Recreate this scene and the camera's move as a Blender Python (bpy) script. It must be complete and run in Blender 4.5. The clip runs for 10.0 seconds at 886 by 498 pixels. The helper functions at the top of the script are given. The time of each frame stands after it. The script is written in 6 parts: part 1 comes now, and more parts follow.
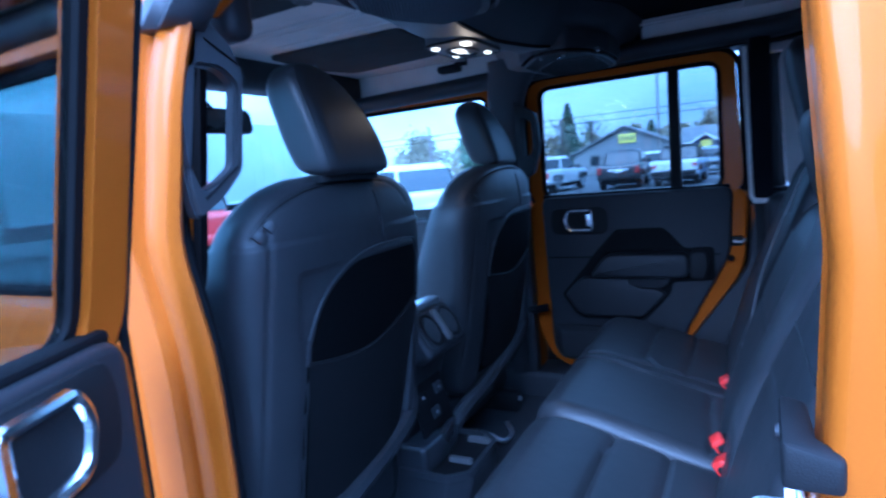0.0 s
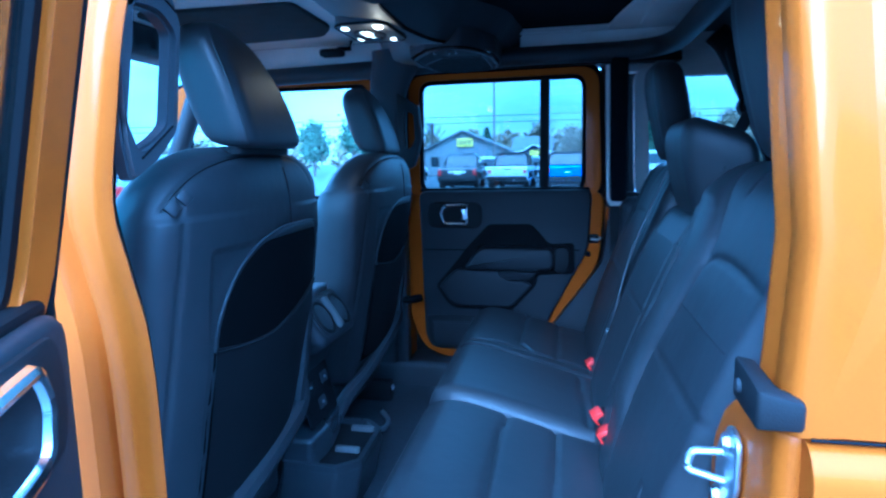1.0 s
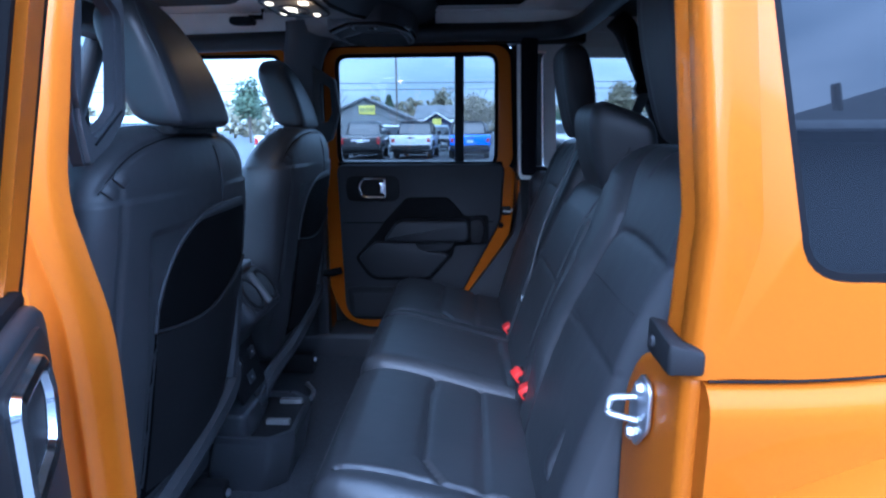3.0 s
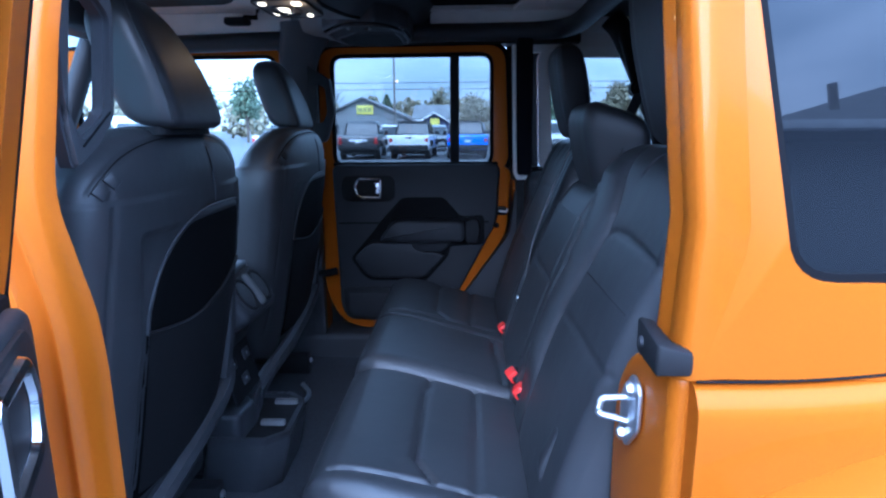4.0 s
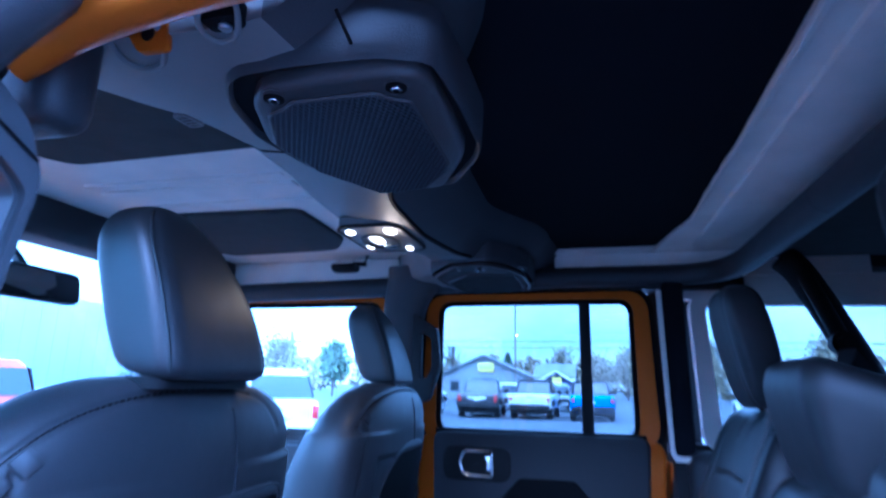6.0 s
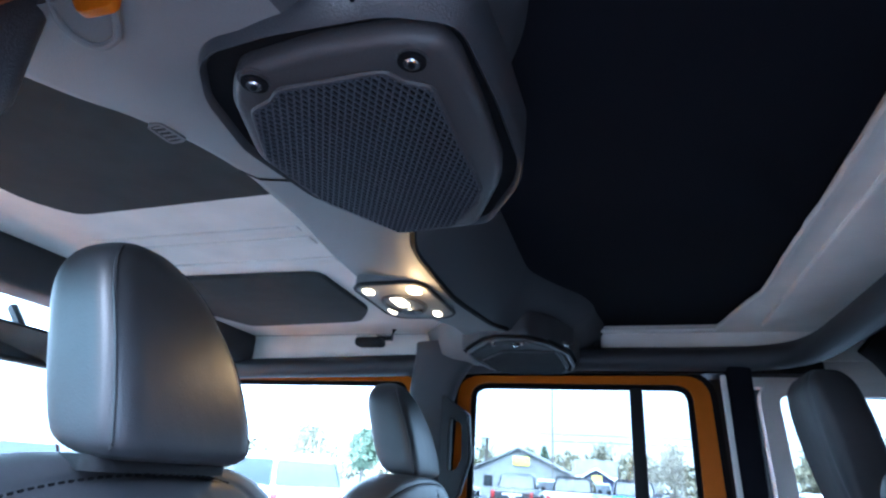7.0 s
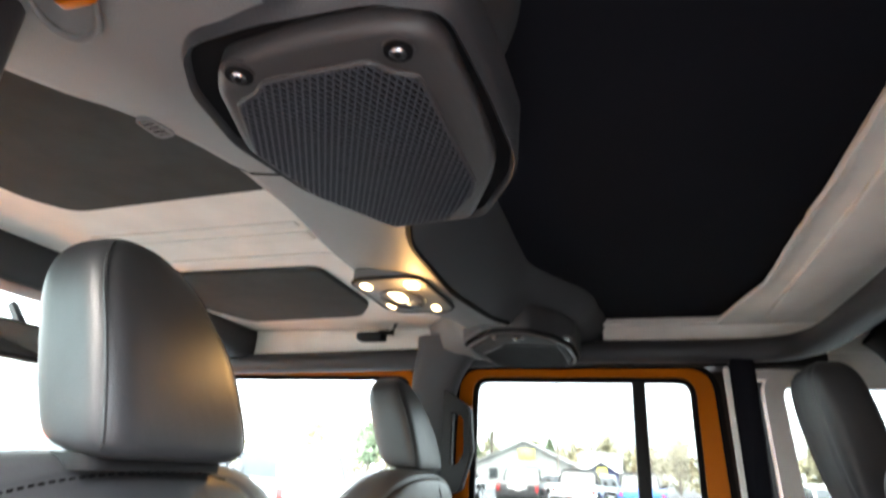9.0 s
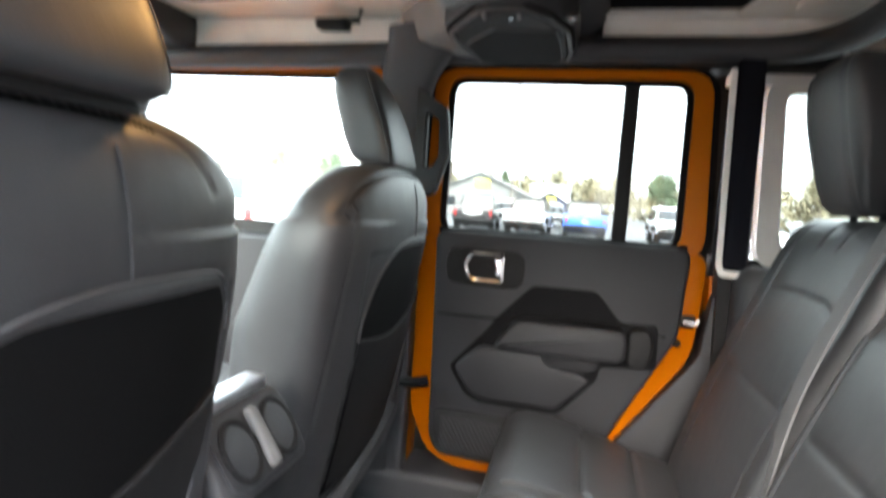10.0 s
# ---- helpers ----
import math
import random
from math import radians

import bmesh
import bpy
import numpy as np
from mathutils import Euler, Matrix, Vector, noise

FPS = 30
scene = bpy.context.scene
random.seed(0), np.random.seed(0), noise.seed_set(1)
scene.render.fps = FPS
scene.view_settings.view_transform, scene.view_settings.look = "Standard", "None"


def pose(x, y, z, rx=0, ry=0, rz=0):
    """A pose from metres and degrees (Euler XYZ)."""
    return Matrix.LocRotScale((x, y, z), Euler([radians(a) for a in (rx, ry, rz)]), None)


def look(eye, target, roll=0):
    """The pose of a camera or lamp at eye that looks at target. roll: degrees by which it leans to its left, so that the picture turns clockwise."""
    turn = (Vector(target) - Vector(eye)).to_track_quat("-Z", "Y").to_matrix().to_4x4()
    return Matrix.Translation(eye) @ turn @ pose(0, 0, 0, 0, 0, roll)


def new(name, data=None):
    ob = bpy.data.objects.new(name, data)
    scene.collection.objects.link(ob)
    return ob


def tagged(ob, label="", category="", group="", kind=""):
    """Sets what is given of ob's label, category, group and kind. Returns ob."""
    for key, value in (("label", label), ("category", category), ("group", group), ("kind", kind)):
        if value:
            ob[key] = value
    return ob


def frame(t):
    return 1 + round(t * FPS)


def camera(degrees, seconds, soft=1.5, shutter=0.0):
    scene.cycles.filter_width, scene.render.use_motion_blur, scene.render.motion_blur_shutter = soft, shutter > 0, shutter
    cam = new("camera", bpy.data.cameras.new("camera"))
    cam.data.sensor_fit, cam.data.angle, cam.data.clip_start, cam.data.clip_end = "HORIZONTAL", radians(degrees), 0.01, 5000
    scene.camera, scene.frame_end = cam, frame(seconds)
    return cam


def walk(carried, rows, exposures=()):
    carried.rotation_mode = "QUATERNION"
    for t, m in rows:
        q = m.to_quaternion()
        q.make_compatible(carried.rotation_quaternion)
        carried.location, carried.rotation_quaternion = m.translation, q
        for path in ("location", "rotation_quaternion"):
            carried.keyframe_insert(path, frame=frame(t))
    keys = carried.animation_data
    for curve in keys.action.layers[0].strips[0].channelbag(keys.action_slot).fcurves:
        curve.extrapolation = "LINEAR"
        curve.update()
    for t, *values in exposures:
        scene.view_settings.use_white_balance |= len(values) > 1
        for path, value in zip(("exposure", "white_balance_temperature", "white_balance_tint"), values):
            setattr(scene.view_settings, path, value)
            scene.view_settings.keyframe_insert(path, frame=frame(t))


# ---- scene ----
cam = camera(75.0, 10.0, 2.3, 0.5)
PATH = [
    (0, (0.066, -0.13, 1.431), (-0.861, 1.624, 1.178), -5.1),
    (0.5, (-0.01, -0.123, 1.409), (-0.631, 1.76, 1.143), -2.5),
    (1, (-0.058, -0.181, 1.419), (-0.462, 1.755, 1.123), -1.0),
    (1.5, (-0.087, -0.218, 1.428), (-0.342, 1.735, 1.081), -0.5),
    (2, (-0.098, -0.237, 1.435), (-0.24, 1.722, 1.06), -0.2),
    (2.5, (-0.103, -0.241, 1.439), (-0.192, 1.715, 1.035), -0.1),
    (4, (-0.092, -0.24, 1.442), (-0.161, 1.717, 1.036), -0.4),
    (4.5, (-0.085, -0.238, 1.44), (-0.178, 1.724, 1.067), -0.5),
    (5, (-0.069, -0.192, 1.437), (-0.25, 1.788, 1.221), -0.5),
    (5.5, (-0.059, -0.044, 1.43), (-0.4, 1.922, 1.563), 1.1),
    (6, (-0.123, 0.115, 1.446), (-0.589, 2.004, 1.908), 1.3),
    (7.5, (-0.152, 0.258, 1.448), (-0.741, 2.005, 2.224), 4.3),
    (8, (-0.15, 0.259, 1.446), (-0.736, 1.995, 2.25), 4.3),
    (8.5, (-0.147, 0.257, 1.449), (-0.725, 1.992, 2.257), 4.1),
    (9, (-0.145, 0.258, 1.451), (-0.731, 2.031, 2.167), 3.3),
    (9.5, (-0.173, 0.309, 1.446), (-0.731, 2.21, 1.723), 3.6),
    (10, (-0.219, 0.409, 1.393), (-0.662, 2.353, 1.226), 4.1),
]
EXPOSURES = [
    (0.0, 2.02, 3650, 15),
    (0.5, 2.04, 3250, 15),
    (1.0, 2.44, 3200, 2),
    (1.5, 2.44, 3300, 4),
    (2.0, 2.12, 3550, 13),
    (2.7, 2.08, 4250, 16),
    (4.5, 2.09, 4300, 17),
    (5.0, 2.16, 4250, 19),
    (5.5, 2.62, 3950, 21),
    (6.2, 2.97, 3500, 18),
    (7.3, 4.08, 5450, 9),
    (8.2, 4.36, 6650, 10),
    (10.0, 4.2, 7000, 13),
]
walk(cam, [(t, look(eye, target, roll)) for t, eye, target, roll in PATH], EXPOSURES)

# ---- light ----
world = bpy.data.worlds.new("sky")
scene.world = world
world.use_nodes = True
wn, wl = world.node_tree.nodes, world.node_tree.links
sky = wn.new("ShaderNodeTexSky")
sky.sky_type, sky.sun_disc = "NISHITA", False
sky.sun_elevation, sky.sun_rotation = radians(33), radians(188)
coords = wn.new("ShaderNodeTexCoord")
cloud_map = wn.new("ShaderNodeMapping")
cloud_map.inputs["Scale"].default_value = (1.0, 1.0, 3.2)
clouds = wn.new("ShaderNodeTexNoise")
clouds.inputs["Scale"].default_value, clouds.inputs["Detail"].default_value = 2.6, 7.0
cover = wn.new("ShaderNodeValToRGB")
cover.color_ramp.elements[0].position, cover.color_ramp.elements[0].color = 0.34, (3.9, 4.7, 5.3, 1)
cover.color_ramp.elements[1].position, cover.color_ramp.elements[1].color = 0.66, (7.9, 8.6, 9.0, 1)
veil = wn.new("ShaderNodeMix")
veil.data_type = "RGBA"
veil.inputs[0].default_value = 0.86
wl.new(coords.outputs["Generated"], cloud_map.inputs["Vector"])
wl.new(cloud_map.outputs["Vector"], clouds.inputs["Vector"])
wl.new(clouds.outputs["Fac"], cover.inputs["Fac"])
wl.new(sky.outputs["Color"], veil.inputs[6])
wl.new(cover.outputs["Color"], veil.inputs[7])
# an overcast sky is brighter overhead than at the skyline
height = wn.new("ShaderNodeSeparateXYZ")
rise = wn.new("ShaderNodeMapRange")
rise.inputs[1].default_value, rise.inputs[2].default_value, rise.inputs[3].default_value, rise.inputs[4].default_value = 0.0, 0.65, 0.58, 2.4
shade = wn.new("ShaderNodeMix")
shade.data_type, shade.blend_type = "RGBA", "MULTIPLY"
shade.inputs[0].default_value = 1.0
wl.new(coords.outputs["Generated"], height.inputs[0])
wl.new(height.outputs["Z"], rise.inputs[0])
wl.new(veil.outputs[2], shade.inputs[6])
wl.new(rise.outputs[0], shade.inputs[7])
wl.new(shade.outputs[2], wn["Background"].inputs["Color"])
wn["Background"].inputs["Strength"].default_value = 0.12

sun = new("sun", bpy.data.lights.new("sun", "SUN"))
sun.data.energy, sun.data.angle, sun.data.color = 1.4, radians(40), (1.0, 0.96, 0.9)
sun.matrix_world = look((0, 0, 17.5), (4, 27, 0))


# ---- materials ----
def mat(name, color, rough=0.6, metal=0.0, grain=0.0, grain_scale=300.0, vary=0.12, vary_scale=4.0, coat=0.0, spec=0.5, rough_vary=0.1, flake=0.0):
    m = bpy.data.materials.new(name)
    m.use_nodes = True
    n, l = m.node_tree.nodes, m.node_tree.links
    b = n["Principled BSDF"]
    b.inputs["Roughness"].default_value, b.inputs["Metallic"].default_value = rough, metal
    b.inputs["Coat Weight"].default_value, b.inputs["Specular IOR Level"].default_value = coat, spec
    b.inputs["Coat Roughness"].default_value = 0.07
    tc = n.new("ShaderNodeTexCoord")
    t1, t2 = n.new("ShaderNodeTexNoise"), n.new("ShaderNodeTexNoise")
    t1.inputs["Scale"].default_value, t1.inputs["Detail"].default_value = vary_scale, 5
    t2.inputs["Scale"].default_value, t2.inputs["Detail"].default_value = grain_scale, 2
    for t in (t1, t2):
        l.new(tc.outputs["Object"], t.inputs["Vector"])
    ramp = n.new("ShaderNodeValToRGB")
    low, high = [tuple(min(1.0, c * k) for c in color) + (1,) for k in (1 - vary, 1 + vary)]
    ramp.color_ramp.elements[0].position, ramp.color_ramp.elements[1].position = 0.3, 0.7
    ramp.color_ramp.elements[0].color, ramp.color_ramp.elements[1].color = low, high
    l.new(t1.outputs["Fac"], ramp.inputs["Fac"])
    out = ramp.outputs["Color"]
    if flake:
        mix = n.new("ShaderNodeMix")
        mix.data_type, mix.blend_type = "RGBA", "OVERLAY"
        mix.inputs[0].default_value = flake
        l.new(out, mix.inputs[6])
        l.new(t2.outputs["Color"], mix.inputs[7])
        out = mix.outputs[2]
    l.new(out, b.inputs["Base Color"])
    mr = n.new("ShaderNodeMapRange")
    mr.inputs[3].default_value, mr.inputs[4].default_value = max(0.0, rough - rough_vary), min(1.0, rough + rough_vary)
    l.new(t1.outputs["Fac"], mr.inputs[0])
    l.new(mr.outputs[0], b.inputs["Roughness"])
    if grain:
        bump = n.new("ShaderNodeBump")
        bump.inputs["Strength"].default_value, bump.inputs["Distance"].default_value = grain, 0.002
        l.new(t2.outputs["Fac"], bump.inputs["Height"])
        l.new(bump.outputs["Normal"], b.inputs["Normal"])
    return m


def leather_mat(name, color, rough=0.42):
    m = mat(name, color, rough, grain=0.0, vary=0.18, vary_scale=7, rough_vary=0.07)
    n, l = m.node_tree.nodes, m.node_tree.links
    tc, v, w = n.new("ShaderNodeTexCoord"), n.new("ShaderNodeTexVoronoi"), n.new("ShaderNodeTexNoise")
    v.inputs["Scale"].default_value = 520
    w.inputs["Scale"].default_value, w.inputs["Detail"].default_value = 9, 3
    l.new(tc.outputs["Object"], v.inputs["Vector"])
    l.new(tc.outputs["Object"], w.inputs["Vector"])
    b1, b2 = n.new("ShaderNodeBump"), n.new("ShaderNodeBump")
    b1.inputs["Strength"].default_value, b1.inputs["Distance"].default_value = 0.10, 0.001
    b2.inputs["Strength"].default_value, b2.inputs["Distance"].default_value = 0.35, 0.008
    n["Principled BSDF"].inputs["Specular IOR Level"].default_value = 0.6
    l.new(v.outputs["Distance"], b1.inputs["Height"])
    l.new(w.outputs["Fac"], b2.inputs["Height"])
    l.new(b2.outputs["Normal"], b1.inputs["Normal"])
    l.new(b1.outputs["Normal"], n["Principled BSDF"].inputs["Normal"])
    return m


def glow_mat(name, color, strength):
    m = bpy.data.materials.new(name)
    m.use_nodes = True
    b = m.node_tree.nodes["Principled BSDF"]
    b.inputs["Base Color"].default_value = (0.9, 0.88, 0.8, 1)
    b.inputs["Emission Color"].default_value, b.inputs["Emission Strength"].default_value = (*color, 1), strength
    return m


def glass_mat(name, tint, gloss=0.09, rough=0.0):
    m = bpy.data.materials.new(name)
    m.use_nodes = True
    n, l = m.node_tree.nodes, m.node_tree.links
    n.remove(n["Principled BSDF"])
    clear, shine, mix, fres = n.new("ShaderNodeBsdfTransparent"), n.new("ShaderNodeBsdfGlossy"), n.new("ShaderNodeMixShader"), n.new("ShaderNodeLayerWeight")
    clear.inputs["Color"].default_value = (*tint, 1)
    shine.inputs["Roughness"].default_value = rough
    edge, amount = n.new("ShaderNodeMath"), n.new("ShaderNodeMath")
    fres.inputs["Blend"].default_value = 0.5
    edge.operation, edge.inputs[1].default_value = "POWER", 5.0
    amount.operation, amount.inputs[1].default_value, amount.inputs[2].default_value = "MULTIPLY_ADD", 0.7, gloss * 0.3
    l.new(fres.outputs["Facing"], edge.inputs[0])
    l.new(edge.outputs[0], amount.inputs[0])
    l.new(amount.outputs[0], mix.inputs[0])
    l.new(clear.outputs[0], mix.inputs[1])
    l.new(shine.outputs[0], mix.inputs[2])
    l.new(mix.outputs[0], n["Material Output"].inputs["Surface"])
    return m


ORANGE = mat("orange_paint", (0.385, 0.098, 0.0012), 0.38, 0.1, grain=0.02, grain_scale=1500, vary=0.04, coat=0.18, spec=0.08, flake=0.05, rough_vary=0.04)
LEATHER = leather_mat("black_leather", (0.032, 0.033, 0.036), 0.45)
LEATHER_SIDE = leather_mat("black_leather_side", (0.024, 0.025, 0.028), 0.44)
# vinyl set near black so that the pocket's shade lies in its colour
BACKING = mat("shaded_seat_back_vinyl", (0.0045, 0.0045, 0.005), 0.75, grain=0.25, grain_scale=500, spec=0.06)
PLASTIC = mat("black_plastic", (0.034, 0.035, 0.039), 0.50, grain=0.3, grain_scale=700, spec=0.40)
DOOR_TRIM = mat("door_trim_plastic", (0.018, 0.0185, 0.0215), 0.52, grain=0.3, grain_scale=700, spec=0.34)
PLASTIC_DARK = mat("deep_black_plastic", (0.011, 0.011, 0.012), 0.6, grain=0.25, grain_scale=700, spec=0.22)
PLASTIC_GREY = mat("charcoal_plastic", (0.155, 0.155, 0.154), 0.58, grain=0.3, grain_scale=700)
# rear moulding's plastic, its tone lowered for the shade on its slope
BAR_REAR = mat("shaded_bar_plastic", (0.048, 0.049, 0.053), 0.62, grain=0.3, grain_scale=700, spec=0.3)
GLOSS_BLACK = mat("glossy_black_plastic", (0.038, 0.040, 0.045), 0.28, grain=0.12, grain_scale=700, spec=0.6)
# rubber black, which also draws the shade in the door's hollows
RUBBER = mat("black_rubber_and_hollow_shade", (0.006, 0.006, 0.007), 0.75, grain=0.1, spec=0.09)
CARPET = mat("black_carpet", (0.058, 0.061, 0.068), 0.9, grain=0.5, grain_scale=900, vary=0.15, vary_scale=120, spec=0.1)
LINER = mat("dark_headliner", (0.06, 0.062, 0.06), 0.95, grain=0.5, grain_scale=600, vary=0.12, vary_scale=20, spec=0.1)
DARK_ROOF = mat("black_roof_panel", (0.0105, 0.011, 0.0150), 0.9, grain=0.2, grain_scale=600, spec=0.05)
CREAM = mat("off_white_hardtop_lining", (0.80, 0.775, 0.73), 0.8, grain=0.35, grain_scale=160, vary=0.08, vary_scale=9)
CHROME = mat("satin_chrome", (0.85, 0.86, 0.88), 0.16, 1.0, vary=0.03, rough_vary=0.05)
STEEL = mat("zinc_steel", (0.62, 0.64, 0.68), 0.42, 1.0, vary=0.1, vary_scale=60)
THREAD = mat("grey_piping", (0.050, 0.052, 0.056), 0.5)
HANDLE = mat("satin_black_plastic", (0.040, 0.041, 0.045), 0.42, grain=0.15, grain_scale=700)
PIPING = mat("dark_piping", (0.030, 0.031, 0.033), 0.5)
RED = mat("red_button", (0.75, 0.03, 0.02), 0.4, vary=0.03)
WEBBING = mat("dark_grey_webbing", (0.105, 0.105, 0.110), 0.7, grain=0.6, grain_scale=900)
CLEAR = glass_mat("clear_glass", (0.52, 0.545, 0.54))
TINTED = glass_mat("tinted_glass", (0.68, 0.78, 0.78))
FRONT_GLASS = glass_mat("front_door_glass", (0.86, 0.90, 0.90))
PRIVACY = glass_mat("rear_privacy_glass", (0.16, 0.17, 0.18))
SCREEN = glass_mat("windscreen_glass", (0.80, 0.84, 0.83))
DARK_GLASS = mat("privacy_glass", (0.008, 0.009, 0.011), 0.02, vary=0.0, rough_vary=0.0, spec=0.5)
MIRROR = mat("silvered_glass", (0.62, 0.66, 0.66), 0.03, 1.0, vary=0.0, rough_vary=0.0)
TRIM_PALE = mat("printed_marks", (0.5, 0.5, 0.52), 0.5)
GRILLE = mat("speaker_mesh", (0.062, 0.066, 0.080), 0.5, 0.3, vary=0.05)
SPEAKER = mat("speaker_cover_plastic", (0.044, 0.041, 0.042), 0.40, grain=0.25, grain_scale=700, spec=0.45)
LAMP_ON = glow_mat("lit_lens", (1.0, 0.74, 0.36), 0.8)


# ---- building tools ----
def thing(name, label, category, at=(0, 0, 0), group="", kind=""):
    ob = new(name)
    ob.empty_display_size = 0.1
    ob.location = at
    return tagged(ob, label, category, group, kind)


def part(name, bm, material, parent=None, label="", sharp=38, kind="", smooth=True):
    """Links a bmesh, in the place's coordinates, as one mesh object under a thing or a part."""
    above, shift = parent, Vector()
    while above:
        shift += above.location
        above = above.parent
    moved(bm, Matrix.Translation(-shift))
    bmesh.ops.recalc_face_normals(bm, faces=bm.faces)
    me = bpy.data.meshes.new(name)
    bm.to_mesh(me)
    bm.free()
    me.materials.append(material)
    if smooth:
        me.polygons.foreach_set("use_smooth", [True] * len(me.polygons))
        me.set_sharp_from_angle(angle=radians(sharp))
    ob = new(name, me)
    ob.parent = parent
    return tagged(ob, label, kind=kind)


def box(x0, x1, y0, y1, z0, z1, bevel=0.0, seg=2, bm=None):
    own = bmesh.new()
    bmesh.ops.create_cube(own, size=1)
    for v in own.verts:
        v.co = Vector((x0 + (v.co.x + 0.5) * (x1 - x0), y0 + (v.co.y + 0.5) * (y1 - y0), z0 + (v.co.z + 0.5) * (z1 - z0)))
    if bevel:
        bmesh.ops.bevel(own, geom=own.edges[:], offset=bevel, segments=seg, profile=0.5, affect="EDGES")
    return merged(bm, own) if bm else own


def merged(bm, other):
    me = bpy.data.meshes.new("tmp")
    other.to_mesh(me)
    other.free()
    bm.from_mesh(me)
    bpy.data.meshes.remove(me)
    return bm


def moved(bm, m):
    bmesh.ops.transform(bm, matrix=m, verts=bm.verts)
    return bm


def loft(rings, cap=True, closed=True, bm=None):
    bm = bm or bmesh.new()
    rows = [[bm.verts.new(p) for p in r] for r in rings]
    n = len(rows[0])
    for a, b in zip(rows, rows[1:]):
        for i in range(n if closed else n - 1):
            j = (i + 1) % n
            bm.faces.new((a[i], a[j], b[j], b[i]))
    if cap and closed:
        bm.faces.new(rows[0])
        bm.faces.new(list(reversed(rows[-1])))
    return bm


def outline(points, radius=0.02, seg=4, closed=True):
    """A 2D polygon with rounded corners."""
    out, n = [], len(points)
    for i in range(n):
        a, p, c = (Vector(points[(i + k) % n]) for k in (-1, 0, 1))
        if not closed and i in (0, n - 1):
            out.append(p)
            continue
        r = min(radius, (a - p).length * 0.48, (c - p).length * 0.48)
        s, e = p + (a - p).normalized() * r, p + (c - p).normalized() * r
        out += [(1 - k / seg) ** 2 * s + 2 * (k / seg) * (1 - k / seg) * p + (k / seg) ** 2 * e for k in range(seg + 1)]
    return out


def outline_path(points, r):
    """A 3D polyline with its inner corners rounded."""
    pts = [Vector(p) for p in points]
    out = [pts[0]]
    for a, p, c in zip(pts, pts[1:], pts[2:]):
        s, e = p + (a - p).normalized() * r, p + (c - p).normalized() * r
        out += [(1 - k / 5) ** 2 * s + 2 * (k / 5) * (1 - k / 5) * p + (k / 5) ** 2 * e for k in range(6)]
    return out + [pts[-1]]


def plate(points, place, depth0, depth1, bevel=0.0, seg=2, bm=None):
    """A 2D outline made solid, with rounded rims; place(u, v, d) puts it in space."""
    if area(points) < 0:
        points = list(points)[::-1]
    if not bevel:
        rings = [[place(q[0], q[1], d) for q in points] for d in (depth0, depth1)]
        return loft(rings, bm=bm)
    turn, way = [k * math.pi / 2 / seg for k in range(seg + 1)], math.copysign(1, depth1 - depth0)
    steps = [(bevel * (1 - math.sin(q)), depth0 + way * bevel * (1 - math.cos(q))) for q in turn]
    steps += [(bevel * (1 - math.cos(q)), depth1 - way * bevel * (1 - math.sin(q))) for q in turn]
    return loft([[place(q[0], q[1], d) for q in inset(points, i)] for i, d in steps], bm=bm)


def area(points):
    n = len(points)
    return sum(points[i][0] * points[(i + 1) % n][1] - points[(i + 1) % n][0] * points[i][1] for i in range(n)) / 2


def frame_plate(outer, inner, place, depth0, depth1, bm=None):
    """A solid frame between two outlines with the same number of points."""
    bm = bm or bmesh.new()
    n = len(outer)
    rows = [[bm.verts.new(place(p[0], p[1], d)) for p in ring] for ring, d in ((outer, depth0), (outer, depth1), (inner, depth1), (inner, depth0))]
    for k in range(4):
        a, b = rows[k], rows[(k + 1) % 4]
        for i in range(n):
            bm.faces.new((a[i], a[(i + 1) % n], b[(i + 1) % n], b[i]))
    return bm


def inset(points, d):
    """A convex-ish outline shrunk by about d."""
    n, out, way = len(points), [], math.copysign(1, area(points))
    for i in range(n):
        a, p, c = (Vector(points[(i + k) % n][:2]) for k in (-1, 0, 1))
        t = (c - a).normalized()
        out.append(p + Vector((-t.y, t.x)) * d * way)
    return out


def tube(points, r, sides=8, bm=None, closed=False, flat=1.0):
    """A round (or flattened) strand along a polyline."""
    pts = [Vector(p) for p in points]
    n, rings, up = len(pts), [], Vector((0, 0, 1))
    for i, p in enumerate(pts):
        a, b = pts[i - 1] if i or closed else p, pts[(i + 1) % n] if i < n - 1 or closed else p
        t = (b - a).normalized()
        s = t.cross(up if abs(t.z) < 0.95 else Vector((1, 0, 0))).normalized()
        u = s.cross(t)
        rings.append([p + s * math.cos(q) * r + u * math.sin(q) * r * flat for q in [2 * math.pi * k / sides for k in range(sides)]])
    if closed:
        rings.append(rings[0])
    return loft(rings, cap=not closed, bm=bm)


def smooth_line(points, steps=6):
    """A Catmull-Rom line through points."""
    p = [Vector(q) for q in points]
    p = [2 * p[0] - p[1], *p, 2 * p[-1] - p[-2]]
    out = []
    for i in range(1, len(p) - 2):
        for k in range(steps):
            t = k / steps
            out.append(0.5 * (2 * p[i] + (p[i + 1] - p[i - 1]) * t + (2 * p[i - 1] - 5 * p[i] + 4 * p[i + 1] - p[i + 2]) * t * t + (3 * p[i] - p[i - 1] - 3 * p[i + 1] + p[i + 2]) * t**3))
    return out + [p[-2]]


